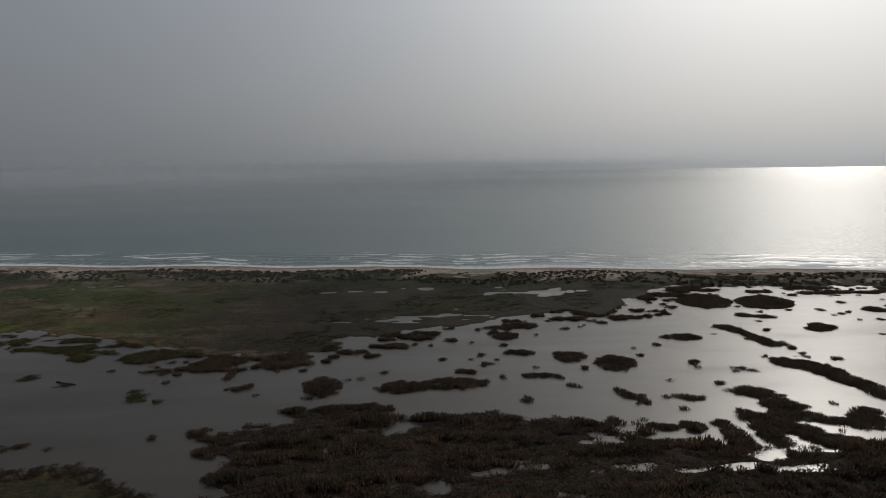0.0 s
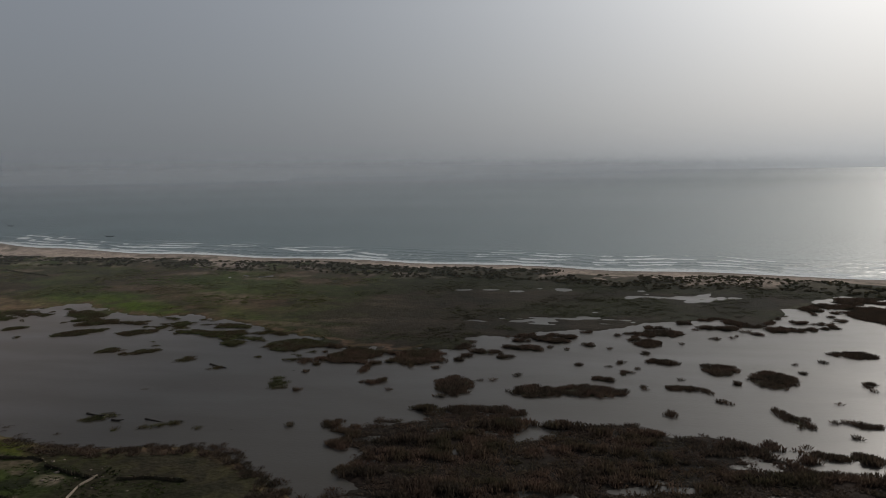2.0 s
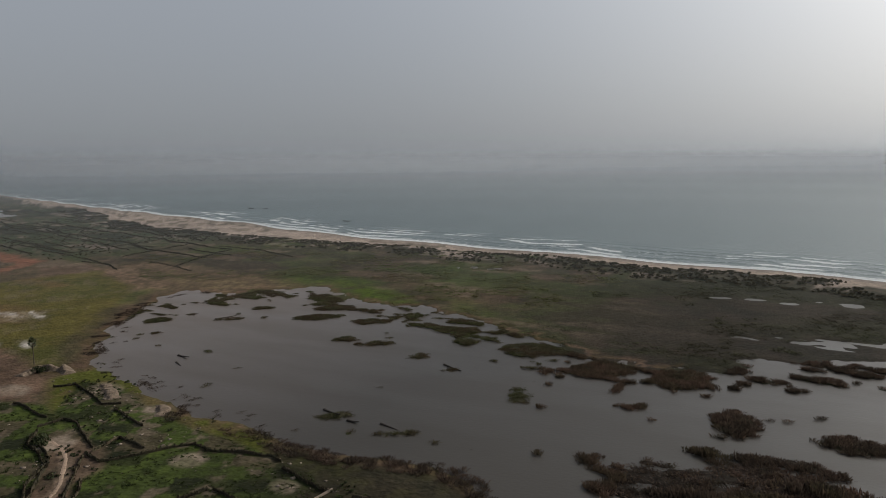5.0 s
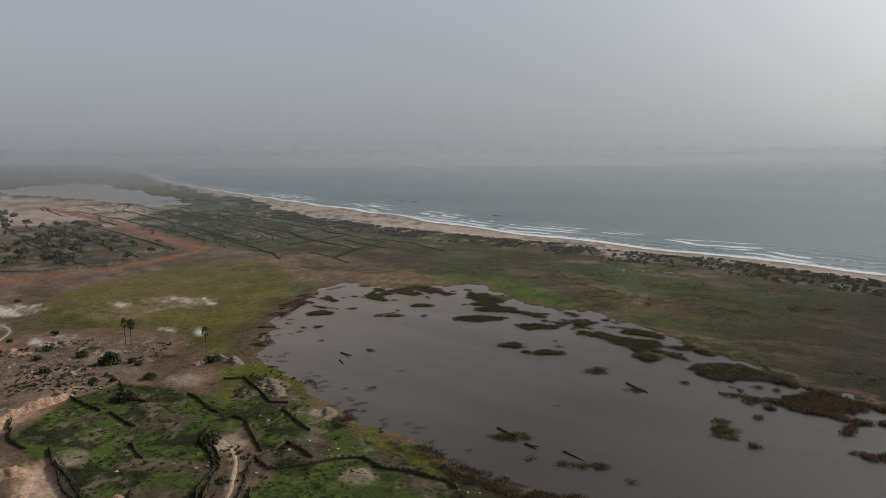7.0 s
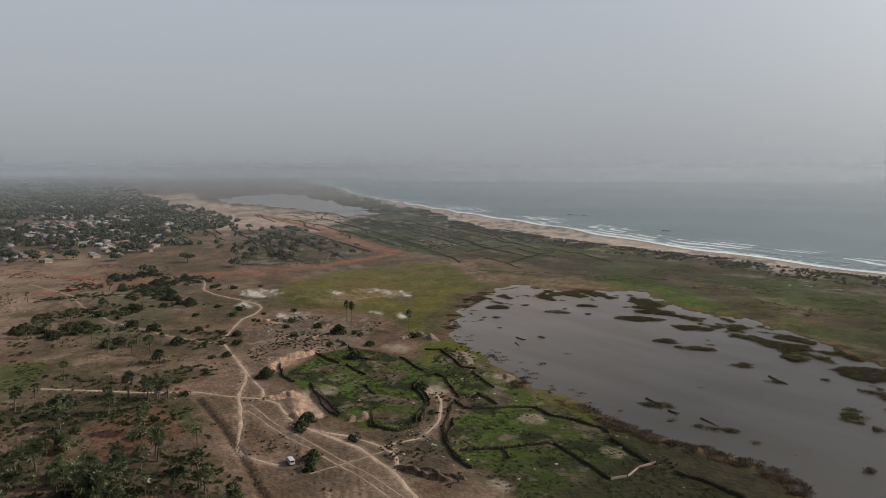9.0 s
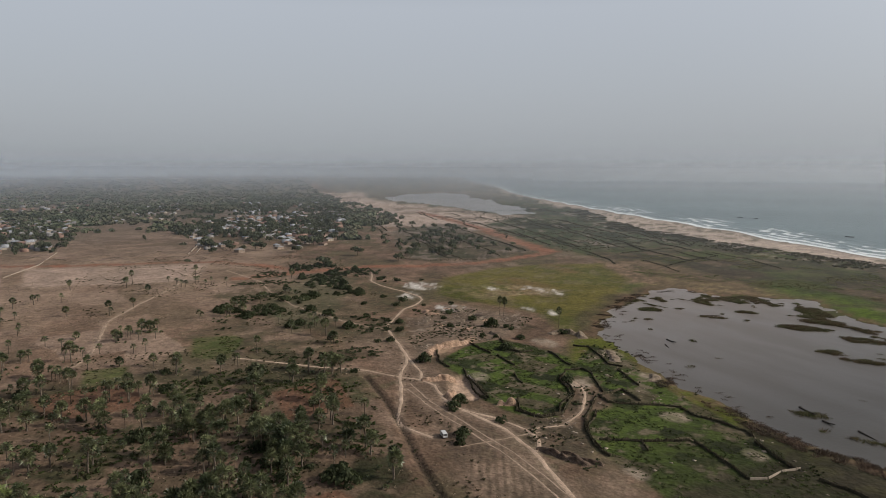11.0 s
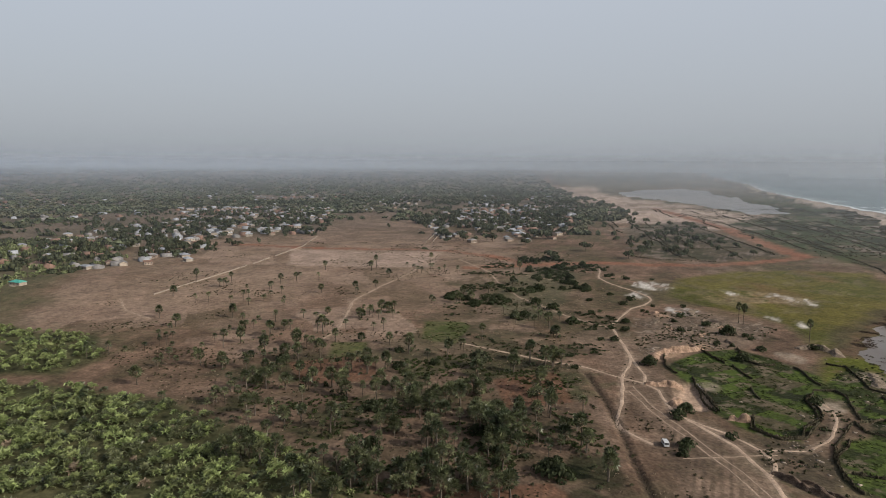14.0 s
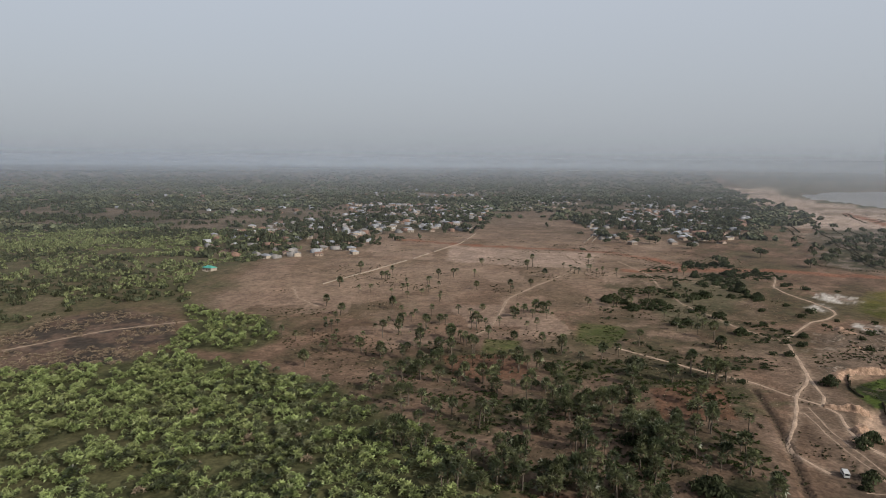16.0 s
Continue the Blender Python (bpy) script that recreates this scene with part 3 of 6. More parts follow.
    lay(meadow * smooth(fbm(x * 0.5, y, 44, 55, 4), 0.05, 0.17) * 0.75, (0.215, 0.132, 0.056), (0.17, 0.115, 0.05), n3)
    lay(meadow * smooth(n2 + n3 * 0.5, 0.08, 0.2) * 0.6, (0.20, 0.16, 0.085))
    lay(smooth(-lagoon, -1, 2) * (1 - smooth(-lagoon + n2 * 20, 10, 26)) * smooth(-x, 325, 350) * (y < 400) * 0.75, (0.118, 0.088, 0.055), (0.085, 0.070, 0.042), n3)
    rim = smooth(-lagoon, 0, 2) * (1 - smooth(-lagoon, 4, 10)) * (x < -80)
    lay(rim * 0.8, (0.140, 0.096, 0.046), (0.200, 0.125, 0.085), n3)
    lay(smooth(depth_in(x, y, GARDEN_LANE) + rag * 0.4, -5, 3), (0.108, 0.118, 0.020), (0.150, 0.118, 0.046), n3 + n2 - 0.06)
    for g in (GARDEN_WEST, GARDEN_EAST):
        deep = smooth(depth_in(x, y, g) + rag * 0.3, -2, 2)
        lay(deep, (0.027, 0.032, 0.013), (0.046, 0.058, 0.017), n1 * 0.8 + n2 + n3 * 0.3)
        # beds of their own tone inside the hedges
        bu, bv = (x * 0.9 + y * 0.43 + n2 * 9) / 15.0, (y * 0.9 - x * 0.43 + n2 * 7) / 9.0
        lot = np.sin(np.floor(bu) * 37.7 + np.floor(bv) * 91.3) * 43758.5
        lot = lot - np.floor(lot)
        lay(deep * (lot > 0.5) * 0.85, (0.096, 0.132, 0.026), (0.060, 0.084, 0.020), n3)
        lay(deep * (lot < 0.16) * 0.75, (0.115, 0.095, 0.052), (0.16, 0.125, 0.08), n3)
        lay(deep * smooth(n3 + n2 * 0.5, 0.14, 0.24) * 0.8, (0.22, 0.17, 0.12))
    lay(smooth(depth_in(x, y, [(-190, 206), (-130, 214), (-96, 198), (-84, 140), (-90, 90), (-150, 128), (-160, 190)]) + rag * 0.5, -4, 3) * 0.9, (0.052, 0.050, 0.022), (0.034, 0.032, 0.018), n2 + n3)
    lay(smooth(depth_in(x, y, GARDEN_EAST), -2, 4) * smooth(x, -225, -150) * 0.55, (0.024, 0.028, 0.012), (0.048, 0.042, 0.022), n2 + n3)
    gap = [(-257, 173), (-240, 180), (-226, 170), (-222, 150), (-196, 140), (-180, 128), (-205, 118), (-228, 128), (-222, 144)]
    lay(smooth(depth_in(x, y, gap) + rag * 0.4, -3, 3), (0.175, 0.122, 0.082), (0.095, 0.074, 0.048), n3 + n2)
    plain = [(-400, 120), (-330, 124), (-292, 124), (-256, 112), (-228, 122), (-200, 116), (-150, 112), (-150, 82), (-200, 84), (-250, 92), (-310, 99), (-380, 92)]
    lay(smooth(depth_in(x, y, plain) + rag * 0.8, -5, 5) * 0.6, (0.250, 0.178, 0.128), (0.170, 0.122, 0.087), n2 + n3)
    furrow = [(-250, 106), (-215, 112), (-160, 108), (-150, 86), (-205, 88), (-246, 97)]
    lay(smooth(depth_in(x, y, furrow) + rag * 0.4, -3, 3) * smooth(np.sin((x * 0.42 + y * 0.91) * 2.3) + n3 * 1.5, -0.3, 0.6) * 0.75, (0.135, 0.096, 0.066))
    # dark green plot beside the ditch, with palm shade painted into it
    lay(smooth(pool_depth(x, y, [(-204, 61, 15, 9), (-184, 54, 9, 7)]) + rag * 0.6, -2, 2) * 0.8, (0.030, 0.036, 0.015), (0.055, 0.045, 0.026), n3)
    rubble = [(-330, 120), (-345, 158), (-350, 185), (-395, 228), (-450, 195), (-420, 150)]
    lay(smooth(depth_in(x, y, rubble) + rag * 0.5, -5, 5), (0.245, 0.176, 0.126), (0.150, 0.110, 0.078), n3 + n2)
    lay(smooth(n3 + n1 * 0.4, 0.16, 0.24) * smooth(depth_in(x, y, rubble), -15, 5) * 0.8, (0.40, 0.31, 0.24))
    lay(smooth(pool_depth(x, y, [(-296, 221, 9, 6), (-253, 213, 8, 5), (-206, 186, 6, 5), (-170, 139, 6, 4), (-257, 174, 8, 7), (-165, 187, 5, 4), (-285, 137, 7, 5), (-330, 200, 10, 6)]) + rag * 0.5, -1, 2) * (0.5 + 0.5 * smooth(n3, -0.1, 0.1)), (0.36, 0.285, 0.215))
    lay(smooth(pool_depth(x, y, WHITE_SAND) + rag * 2.2, -2, 3) * (0.15 + 0.85 * smooth(fbm(x * 0.35 + y * 0.2, y * 1.6, 6, 57, 3), -0.1, 0.1)), (0.66, 0.60, 0.53))
    lay(smooth(-np.hypot((x + 478) / 1.5, (y - 262) / 1.1) + n1 * 40, -36, -8) * smooth(n2 + n3 * 0.6, -0.10, 0.12) * 0.85, (0.34, 0.255, 0.155), (0.24, 0.165, 0.085), n3)
    for f in SAND_FIELDS:
        lay(smooth(depth_in(x, y, f) + rag * 0.3, -3, 3) * 0.85, (0.46, 0.335, 0.26), (0.38, 0.28, 0.215), n1)
    lay(smooth(depth_in(x, y, PARCEL) + rag * 0.3, -2, 2) * 0.5, (0.37, 0.26, 0.19))
    for f in GREEN_FIELDS:
        lay(smooth(depth_in(x, y, f), -2, 2) * 0.85, (0.085, 0.105, 0.03), (0.11, 0.11, 0.045), n3)
    lay(smooth(depth_in(x, y, BURNT) + rag * 1.6, -4, 4), (0.17, 0.115, 0.085), (0.075, 0.06, 0.048), n3 + n2)
    lay(smooth(depth_in(x, y, BUSH_WOOD) + rag * 3 + n1 * 60, -14, 14) * 0.8, (0.085, 0.092, 0.042), (0.135, 0.115, 0.066), n3 + n2)
    for t in (THICKET, THICKET_TAIL):
        lay(smooth(depth_in(x, y, t) + rag, -6, 6) * 0.9, (0.060, 0.068, 0.028), (0.110, 0.108, 0.05), n3 + n2)
    lay(smooth(depth_in(x, y, SHRUBLAND) + rag, -8, 8) * 0.6, (0.11, 0.11, 0.06))
    lay(smooth(pit, -2, 2), (0.60, 0.42, 0.30), (0.50, 0.35, 0.25), n3)
    cliff = line_distance(x, y, [(-331, 129), (-345, 142), (-354, 162)], False, 20)
    lay(1 - smooth(cliff, 3, 7), (0.40, 0.27, 0.18))
    for pts, w in RED_ROADS:
        d = line_distance(x, y, pts, False, 40) + n3 * 5 + n2 * 8
        lay((1 - smooth(d, w * 0.6, w * 1.5)) * 0.92, (0.30, 0.132, 0.078), (0.31, 0.158, 0.10))
    for pts, w in SAND_TRACKS + MAIN_TRACKS + FOOT_TRACKS + SIDE_TRACKS:
        w = max(w * 0.42, 0.36)
        d = line_distance(x, y, pts, False, 30) + n3 * w * 0.4
        pale = 0.9 if w > 0.6 else 0.45
        lay((1 - smooth(d, w * 0.8, w * 2.4 + 0.6)) * pale * 0.4, (0.42, 0.31, 0.225))
    # ditch darkened in its colour for the shade that lies in it
    lay((1 - smooth(cut, 0.5, 1.3)) * 0.65, (0.065, 0.048, 0.034))
    # dunes and beach
    lay(dune * smooth(n2 + n3 * 0.5, -0.22, -0.02), (0.062, 0.058, 0.034), (0.085, 0.07, 0.042), n3)
    sand = smooth(sea, -width - 4, -width + 4) + 0.9 * smooth(n2 + n1 * 0.6, 0.10, 0.2) * smooth(sea, -width - 70, -width - 20)
    lay(sand, (0.56, 0.445, 0.355), (0.47, 0.375, 0.30), n2 + n3)
    lay(smooth(sea, -22, -6), (0.34, 0.285, 0.235))
    lay(smooth(sea, -width, -width + 12) * smooth(fbm(x * 0.3, y * 1.2, 16, 73, 3), 0.08, 0.18) * (1 - smooth(sea, -20, -8)) * 0.8, (0.17, 0.145, 0.10))
    return z, col


# ---- mesh helpers ----
def mesh_from(name, verts, faces, mats=(), slots=None, flat=True):
    """A mesh from arrays; faces is an array of rows of corner numbers, all of one length."""
    me = bpy.data.meshes.new(name)
    verts, faces = np.asarray(verts, np.float32), np.asarray(faces, np.int32)
    k = faces.shape[1]
    me.vertices.add(len(verts))
    me.vertices.foreach_set("co", verts.ravel())
    me.loops.add(faces.size)
    me.loops.foreach_set("vertex_index", faces.ravel())
    me.polygons.add(len(faces))
    me.polygons.foreach_set("loop_start", np.arange(0, faces.size, k, dtype=np.int32))
    me.polygons.foreach_set("loop_total", np.full(len(faces), k, np.int32))
    if slots is not None:
        me.polygons.foreach_set("material_index", np.asarray(slots, np.int32))
    if not flat:
        me.polygons.foreach_set("use_smooth", np.ones(len(faces), bool))
    for m in mats:
        me.materials.append(m)
    me.update(calc_edges=True)
    return me


def part(name, bm, mat, parent=None, label=""):
    """Links a bmesh, or a ready mesh, as one mesh object under a thing or a part."""
    me = bm
    if isinstance(bm, bmesh.types.BMesh):
        me = bpy.data.meshes.new(name)
        bm.to_mesh(me)
        bm.free()
        me.materials.append(mat)
    ob = new(name, me)
    ob.parent = parent
    if label:
        tagged(ob, label)
    return ob


def box(bm, x, y, z, sx, sy, sz, bevel=0.0):
    r = bmesh.ops.create_cube(bm, size=1.0, matrix=Matrix.Translation((x, y, z)) @ Matrix.Diagonal((sx, sy, sz, 1)))
    if bevel:
        bmesh.ops.bevel(bm, geom=list({e for v in r["verts"] for e in v.link_edges}), offset=bevel, segments=1, affect="EDGES")
    return r["verts"]


def sown(name, template, x, y, z, size, turn, mat, label, category, tall=None):
    """ONE mesh of many copies of a small template (verts, triangles)."""
    tv, tf = template
    n, c, s = len(x), np.cos(turn), np.sin(turn)
    tall = size if tall is None else tall
    vx = tv[None, :, 0] * (size * c)[:, None] - tv[None, :, 1] * (size * s)[:, None] + x[:, None]
    vy = tv[None, :, 0] * (size * s)[:, None] + tv[None, :, 1] * (size * c)[:, None] + y[:, None]
    vz = tv[None, :, 2] * tall[:, None] + z[:, None]
    faces = (tf[None] + (np.arange(n) * len(tv))[:, None, None]).reshape(-1, tf.shape[1])
    me = mesh_from(name, np.stack([vx, vy, vz], 2).reshape(-1, 3), faces, (mat,))
    return tagged(new(name, me), label, category, kind="stuff")


rng = np.random.default_rng(7)


def scatter(pts, spacing, keep=1.0, seed=1):
    """Random points about spacing metres apart inside an outline."""
    r = np.random.default_rng(seed)
    p = np.array(pts, float)
    lo, hi = p.min(0), p.max(0)
    n = int((hi - lo).prod() / spacing**2 * keep)
    q = lo + r.random((n, 2)) * (hi - lo)
    return q[inside(q[:, 0], q[:, 1], pts)]


# ---- large structure: ground, sea, lagoons, distance ----
def build_ground():
    fine = np.radians(np.arange(-48, 152, 0.14))
    coarse = np.radians(np.arange(152, 312, 4.0))
    az = np.concatenate([fine, coarse])
    dip = np.concatenate([[89.95, 80, 60, 48, 40, 34, 30], np.arange(27.6, 12.0, -0.088), np.arange(12.0, 1.17, -0.115)])
    radius = 100 / np.tan(np.radians(dip))
    a, r = np.meshgrid(az, radius)
    x, y = (-np.sin(a) * r).ravel(), (np.cos(a) * r).ravel()
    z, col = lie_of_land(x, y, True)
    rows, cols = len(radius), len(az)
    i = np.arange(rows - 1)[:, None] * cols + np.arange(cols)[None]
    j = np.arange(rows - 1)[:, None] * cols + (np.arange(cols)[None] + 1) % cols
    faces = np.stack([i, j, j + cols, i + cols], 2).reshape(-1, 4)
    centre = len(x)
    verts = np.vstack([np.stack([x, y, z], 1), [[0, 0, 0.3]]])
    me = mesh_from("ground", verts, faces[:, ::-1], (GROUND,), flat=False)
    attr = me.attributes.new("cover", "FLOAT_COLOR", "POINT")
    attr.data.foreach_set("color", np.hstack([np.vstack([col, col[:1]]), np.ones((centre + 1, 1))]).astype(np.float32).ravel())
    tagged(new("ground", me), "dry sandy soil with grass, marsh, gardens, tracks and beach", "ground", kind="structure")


def build_tracks():
    """Trodden sand tracks: thin uneven ribbons whose edges sink into the soil."""
    sand = material("trodden_sand", (0.365, 0.268, 0.196), 0.95, 0.25, 7.0, 0.7, 0.2, second=(0.275, 0.198, 0.142))
    ruts = material("faint_ruts", (0.290, 0.210, 0.152), 0.95, 0.25, 6.0, 0.7, 0.2, second=(0.215, 0.155, 0.110))
    faint = [pts for pts, w in SAND_TRACKS + SIDE_TRACKS[3:]]
    for k, (pts, w) in enumerate(SAND_TRACKS + MAIN_TRACKS + FOOT_TRACKS + SIDE_TRACKS):
        p = np.array(pts, float)
        run = np.concatenate([[0], np.cumsum(np.linalg.norm(np.diff(p, axis=0), axis=1))])
        t = np.linspace(0, run[-1], max(6, int(run[-1] / 1.2)))
        ease = np.linspace(0, run[-1], len(t) // 5 + 4)
        x, y = (np.interp(t, ease, np.interp(ease, run, p[:, i])) for i in (0, 1))
        x, y = x + fbm(x, y, 16, 620 + k, 3) * 1.6, y + fbm(x, y, 16, 640 + k, 3) * 1.6
        gx, gy = np.gradient(x), np.gradient(y)
        g = np.hypot(gx, gy) + 1e-9
        half = max(w * 0.46, 0.42) * (0.95 + 1.1 * fbm(t, t * 0, 9, 660 + k, 3))
        rows = []
        for side, lift in ((-1.25, -0.12), (-0.7, 0.07), (0.0, 0.08), (0.7, 0.07), (1.25, -0.12)):
            px, py = x - gy / g * half * side, y + gx / g * half * side
            ragged = lift + 0.10 * fbm(px, py, 2.2, 680 + k, 2)
            rows.append(np.stack([px, py, lie_of_land(px, py) + ragged], 1))
        n = len(t)
        i = (np.arange(4)[:, None] * n + np.arange(n - 1)[None]).ravel()
        me = mesh_from("road", np.vstack(rows), np.stack([i, i + 1, i + n + 1, i + n], 1)[:, ::-1], (sand if w > 1.3 and faint.count(pts) == 0 else ruts,), flat=False)
        tagged(new("road", me), "pale trodden sand track across dry soil", "track", kind="structure")


def build_water(name, outline, label, grow=14.0, mat=None):
    p = np.array(outline, float)
    q, nxt, prv = p.copy(), np.roll(p, -1, 0), np.roll(p, 1, 0)
    t = nxt - prv
    t /= np.linalg.norm(t, axis=1)[:, None]
    area = np.sum(p[:, 0] * nxt[:, 1] - nxt[:, 0] * p[:, 1])
    q += np.stack([t[:, 1], -t[:, 0]], 1) * grow * np.sign(area)
    bm = bmesh.new()
    bm.faces.new([bm.verts.new((x, y, 0.0)) for x, y in q])
    bmesh.ops.triangulate(bm, faces=bm.faces)
    bmesh.ops.recalc_face_normals(bm, faces=bm.faces)
    if sum(f.normal.z for f in bm.faces) < 0:
        bmesh.ops.reverse_faces(bm, faces=bm.faces)
    return tagged(part(name, bm, mat or LAGOON), label, "water", kind="structure")


def build_sea():
    x = np.unique(np.concatenate([np.arange(-4560, -1500, 30), np.arange(-1500, 700, 5.5), np.arange(700, 4860, 30)]))
    rim = np.sqrt(4925.0**2 - x**2) - shore_at(x)
    x, rim = x[rim > 240], rim[rim > 240]
    d = np.vstack([np.repeat(np.arange(-14, 170, 2.0)[:, None], len(x), 1), 170 * (rim[None] / 170) ** (np.arange(57)[:, None] / 56)])
    xx = np.repeat(x[None], len(d), 0)
    yy = shore_at(xx) - 6 * np.sin(xx / 31.0) * (1 - smooth(d, 100, 200)) + d
    drift = fbm(xx, yy, 160, 61) * 70 + fbm(xx, yy, 34, 64, 3) * 26
    run = d + drift
    near = 1 - smooth(d, 60, 165)
    crest = np.maximum(0, np.cos(run / 27.0 * math.tau)) ** 1.4
    gaps = smooth(fbm(xx, yy * 0.5, 48, 66, 3), -0.03, 0.10)
    foam = near * (0.25 + crest * (0.10 + 0.90 * gaps) * 0.86) + 0.62 * np.exp(-((d / 11.0) ** 2))
    foam = foam * (1 - 0.45 * smooth(np.hypot(xx, yy), 1300, 2800))
    zz = 0.02 + near * crest * 0.8 * (d > 4)
    zz = zz + climb(xx, yy)
    rows, cols = d.shape
    i = np.arange(rows - 1)[:, None] * cols + np.arange(cols - 1)[None]
    faces = np.stack([i, i + 1, i + cols + 1, i + cols], 2).reshape(-1, 4)
    me = mesh_from("sea", np.stack([xx, yy, zz], 2).reshape(-1, 3), faces, (SEA,), flat=False)
    at = me.attributes.new("foam", "FLOAT", "POINT")
    at.data.foreach_set("value", foam.astype(np.float32).ravel())
    tagged(new("water_sea", me), "grey-green sea with white breakers along the beach", "sea", kind="structure")


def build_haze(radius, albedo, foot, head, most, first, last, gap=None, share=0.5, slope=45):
    """A see-through sheet that stands in for haze and scatters the light of sky and sun; it thickens from foot to head
    metres up, thins out above, and leans inwards, so that the sun falls on its upper side.
    """
    m = bpy.data.materials.new("haze_sheet")
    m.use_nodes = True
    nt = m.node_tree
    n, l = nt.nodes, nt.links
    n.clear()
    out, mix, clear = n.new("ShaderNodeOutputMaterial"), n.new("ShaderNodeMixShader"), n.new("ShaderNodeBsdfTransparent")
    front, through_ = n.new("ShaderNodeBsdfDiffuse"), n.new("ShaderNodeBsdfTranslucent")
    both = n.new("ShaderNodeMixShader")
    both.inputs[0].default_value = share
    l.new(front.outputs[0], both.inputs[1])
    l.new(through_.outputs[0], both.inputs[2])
    land_lift = n.new("ShaderNodeAttribute")
    land_lift.attribute_name = "land_lift"
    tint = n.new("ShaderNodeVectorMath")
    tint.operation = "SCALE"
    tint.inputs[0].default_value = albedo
    l.new(land_lift.outputs["Fac"], tint.inputs["Scale"])
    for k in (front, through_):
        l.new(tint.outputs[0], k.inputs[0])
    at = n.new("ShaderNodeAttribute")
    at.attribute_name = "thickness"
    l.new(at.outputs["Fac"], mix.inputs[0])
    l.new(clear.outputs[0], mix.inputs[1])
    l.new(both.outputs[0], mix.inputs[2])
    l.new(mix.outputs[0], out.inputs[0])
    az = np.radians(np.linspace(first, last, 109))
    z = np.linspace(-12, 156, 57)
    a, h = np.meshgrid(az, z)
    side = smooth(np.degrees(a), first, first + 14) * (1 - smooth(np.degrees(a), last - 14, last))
    # thinned towards the sun, where the sheet would hide the glare
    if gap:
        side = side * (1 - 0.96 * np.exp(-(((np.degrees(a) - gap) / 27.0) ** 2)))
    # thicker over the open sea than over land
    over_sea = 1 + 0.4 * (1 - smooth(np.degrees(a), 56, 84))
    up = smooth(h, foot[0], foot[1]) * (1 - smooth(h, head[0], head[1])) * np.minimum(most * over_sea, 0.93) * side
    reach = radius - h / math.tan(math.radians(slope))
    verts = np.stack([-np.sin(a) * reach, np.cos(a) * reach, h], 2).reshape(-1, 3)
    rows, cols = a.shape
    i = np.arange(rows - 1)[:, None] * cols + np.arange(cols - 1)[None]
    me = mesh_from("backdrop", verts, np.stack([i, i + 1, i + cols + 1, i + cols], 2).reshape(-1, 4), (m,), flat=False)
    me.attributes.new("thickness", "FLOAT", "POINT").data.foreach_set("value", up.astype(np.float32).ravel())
    # albedo raised landward, painting in the sunlight that the sheets miss there
    me.attributes.new("land_lift", "FLOAT", "POINT").data.foreach_set("value", (1 + 0.75 * smooth(np.degrees(a), 62, 118)).astype(np.float32).ravel())
    tagged(new("backdrop", me), "curved see-through sheet standing in for grey distant haze", "haze", kind="structure")


build_ground()
build_tracks()
build_water("water_lagoon", [(-470, 145), (460, 145), (460, 560), (140, 575), (-470, 480)], "still brown lagoon water between reed islands")
build_water("water_far_lagoon", FAR_LAGOON, "pale shallow lagoon behind the dunes", 60.0, FAR_WATER)
for spot in POOLS:
    if spot[1] < 580 and spot[0] > -400:
        continue
    cx, cy, w, d = spot
    build_water("water_pool", [(cx + 1.3 * w * math.cos(a * math.tau / 14), cy + 1.5 * d * math.sin(a * math.tau / 14)) for a in range(14)], "small pool of open water in the marsh", 2.0)
build_sea()
# see-through sheets, ever denser outwards, that add up to the distance haze
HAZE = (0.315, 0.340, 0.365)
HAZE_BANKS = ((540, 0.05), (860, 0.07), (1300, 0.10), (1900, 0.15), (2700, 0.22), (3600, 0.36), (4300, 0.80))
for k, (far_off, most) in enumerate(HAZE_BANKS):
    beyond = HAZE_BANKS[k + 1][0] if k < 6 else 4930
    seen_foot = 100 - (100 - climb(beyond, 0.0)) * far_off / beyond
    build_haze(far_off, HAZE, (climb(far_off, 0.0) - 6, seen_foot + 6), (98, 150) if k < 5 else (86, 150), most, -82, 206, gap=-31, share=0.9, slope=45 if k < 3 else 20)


# ---- plant templates: arrays of corners and triangles ----
def blades(count, spread, lean, width, seed):
    """A clump of upright blades."""
    r = np.random.default_rng(seed)
    v, f = [], []
    for k in range(count):
        a, d = r.random() * math.tau, spread * math.sqrt(r.random())
        x, y, h = d * math.cos(a), d * math.sin(a), 0.55 + 0.45 * r.random()
        b = r.random() * math.tau
        lx, ly = lean * (r.random() - 0.5), lean * (r.random() - 0.5)
        w = width * (0.6 + 0.8 * r.random())
        i = len(v)
        v += [(x - w * math.cos(b), y - w * math.sin(b), -0.1), (x + w * math.cos(b), y + w * math.sin(b), -0.1), (x + lx - w * 0.7 * math.cos(b), y + ly - w * 0.7 * math.sin(b), h * 0.75), (x + lx * 1.3 + w * 0.5 * math.cos(b), y + ly * 1.3, h)]
        f += [(i, i + 1, i + 3), (i, i + 3, i + 2)]
    return np.array(v), np.array(f)


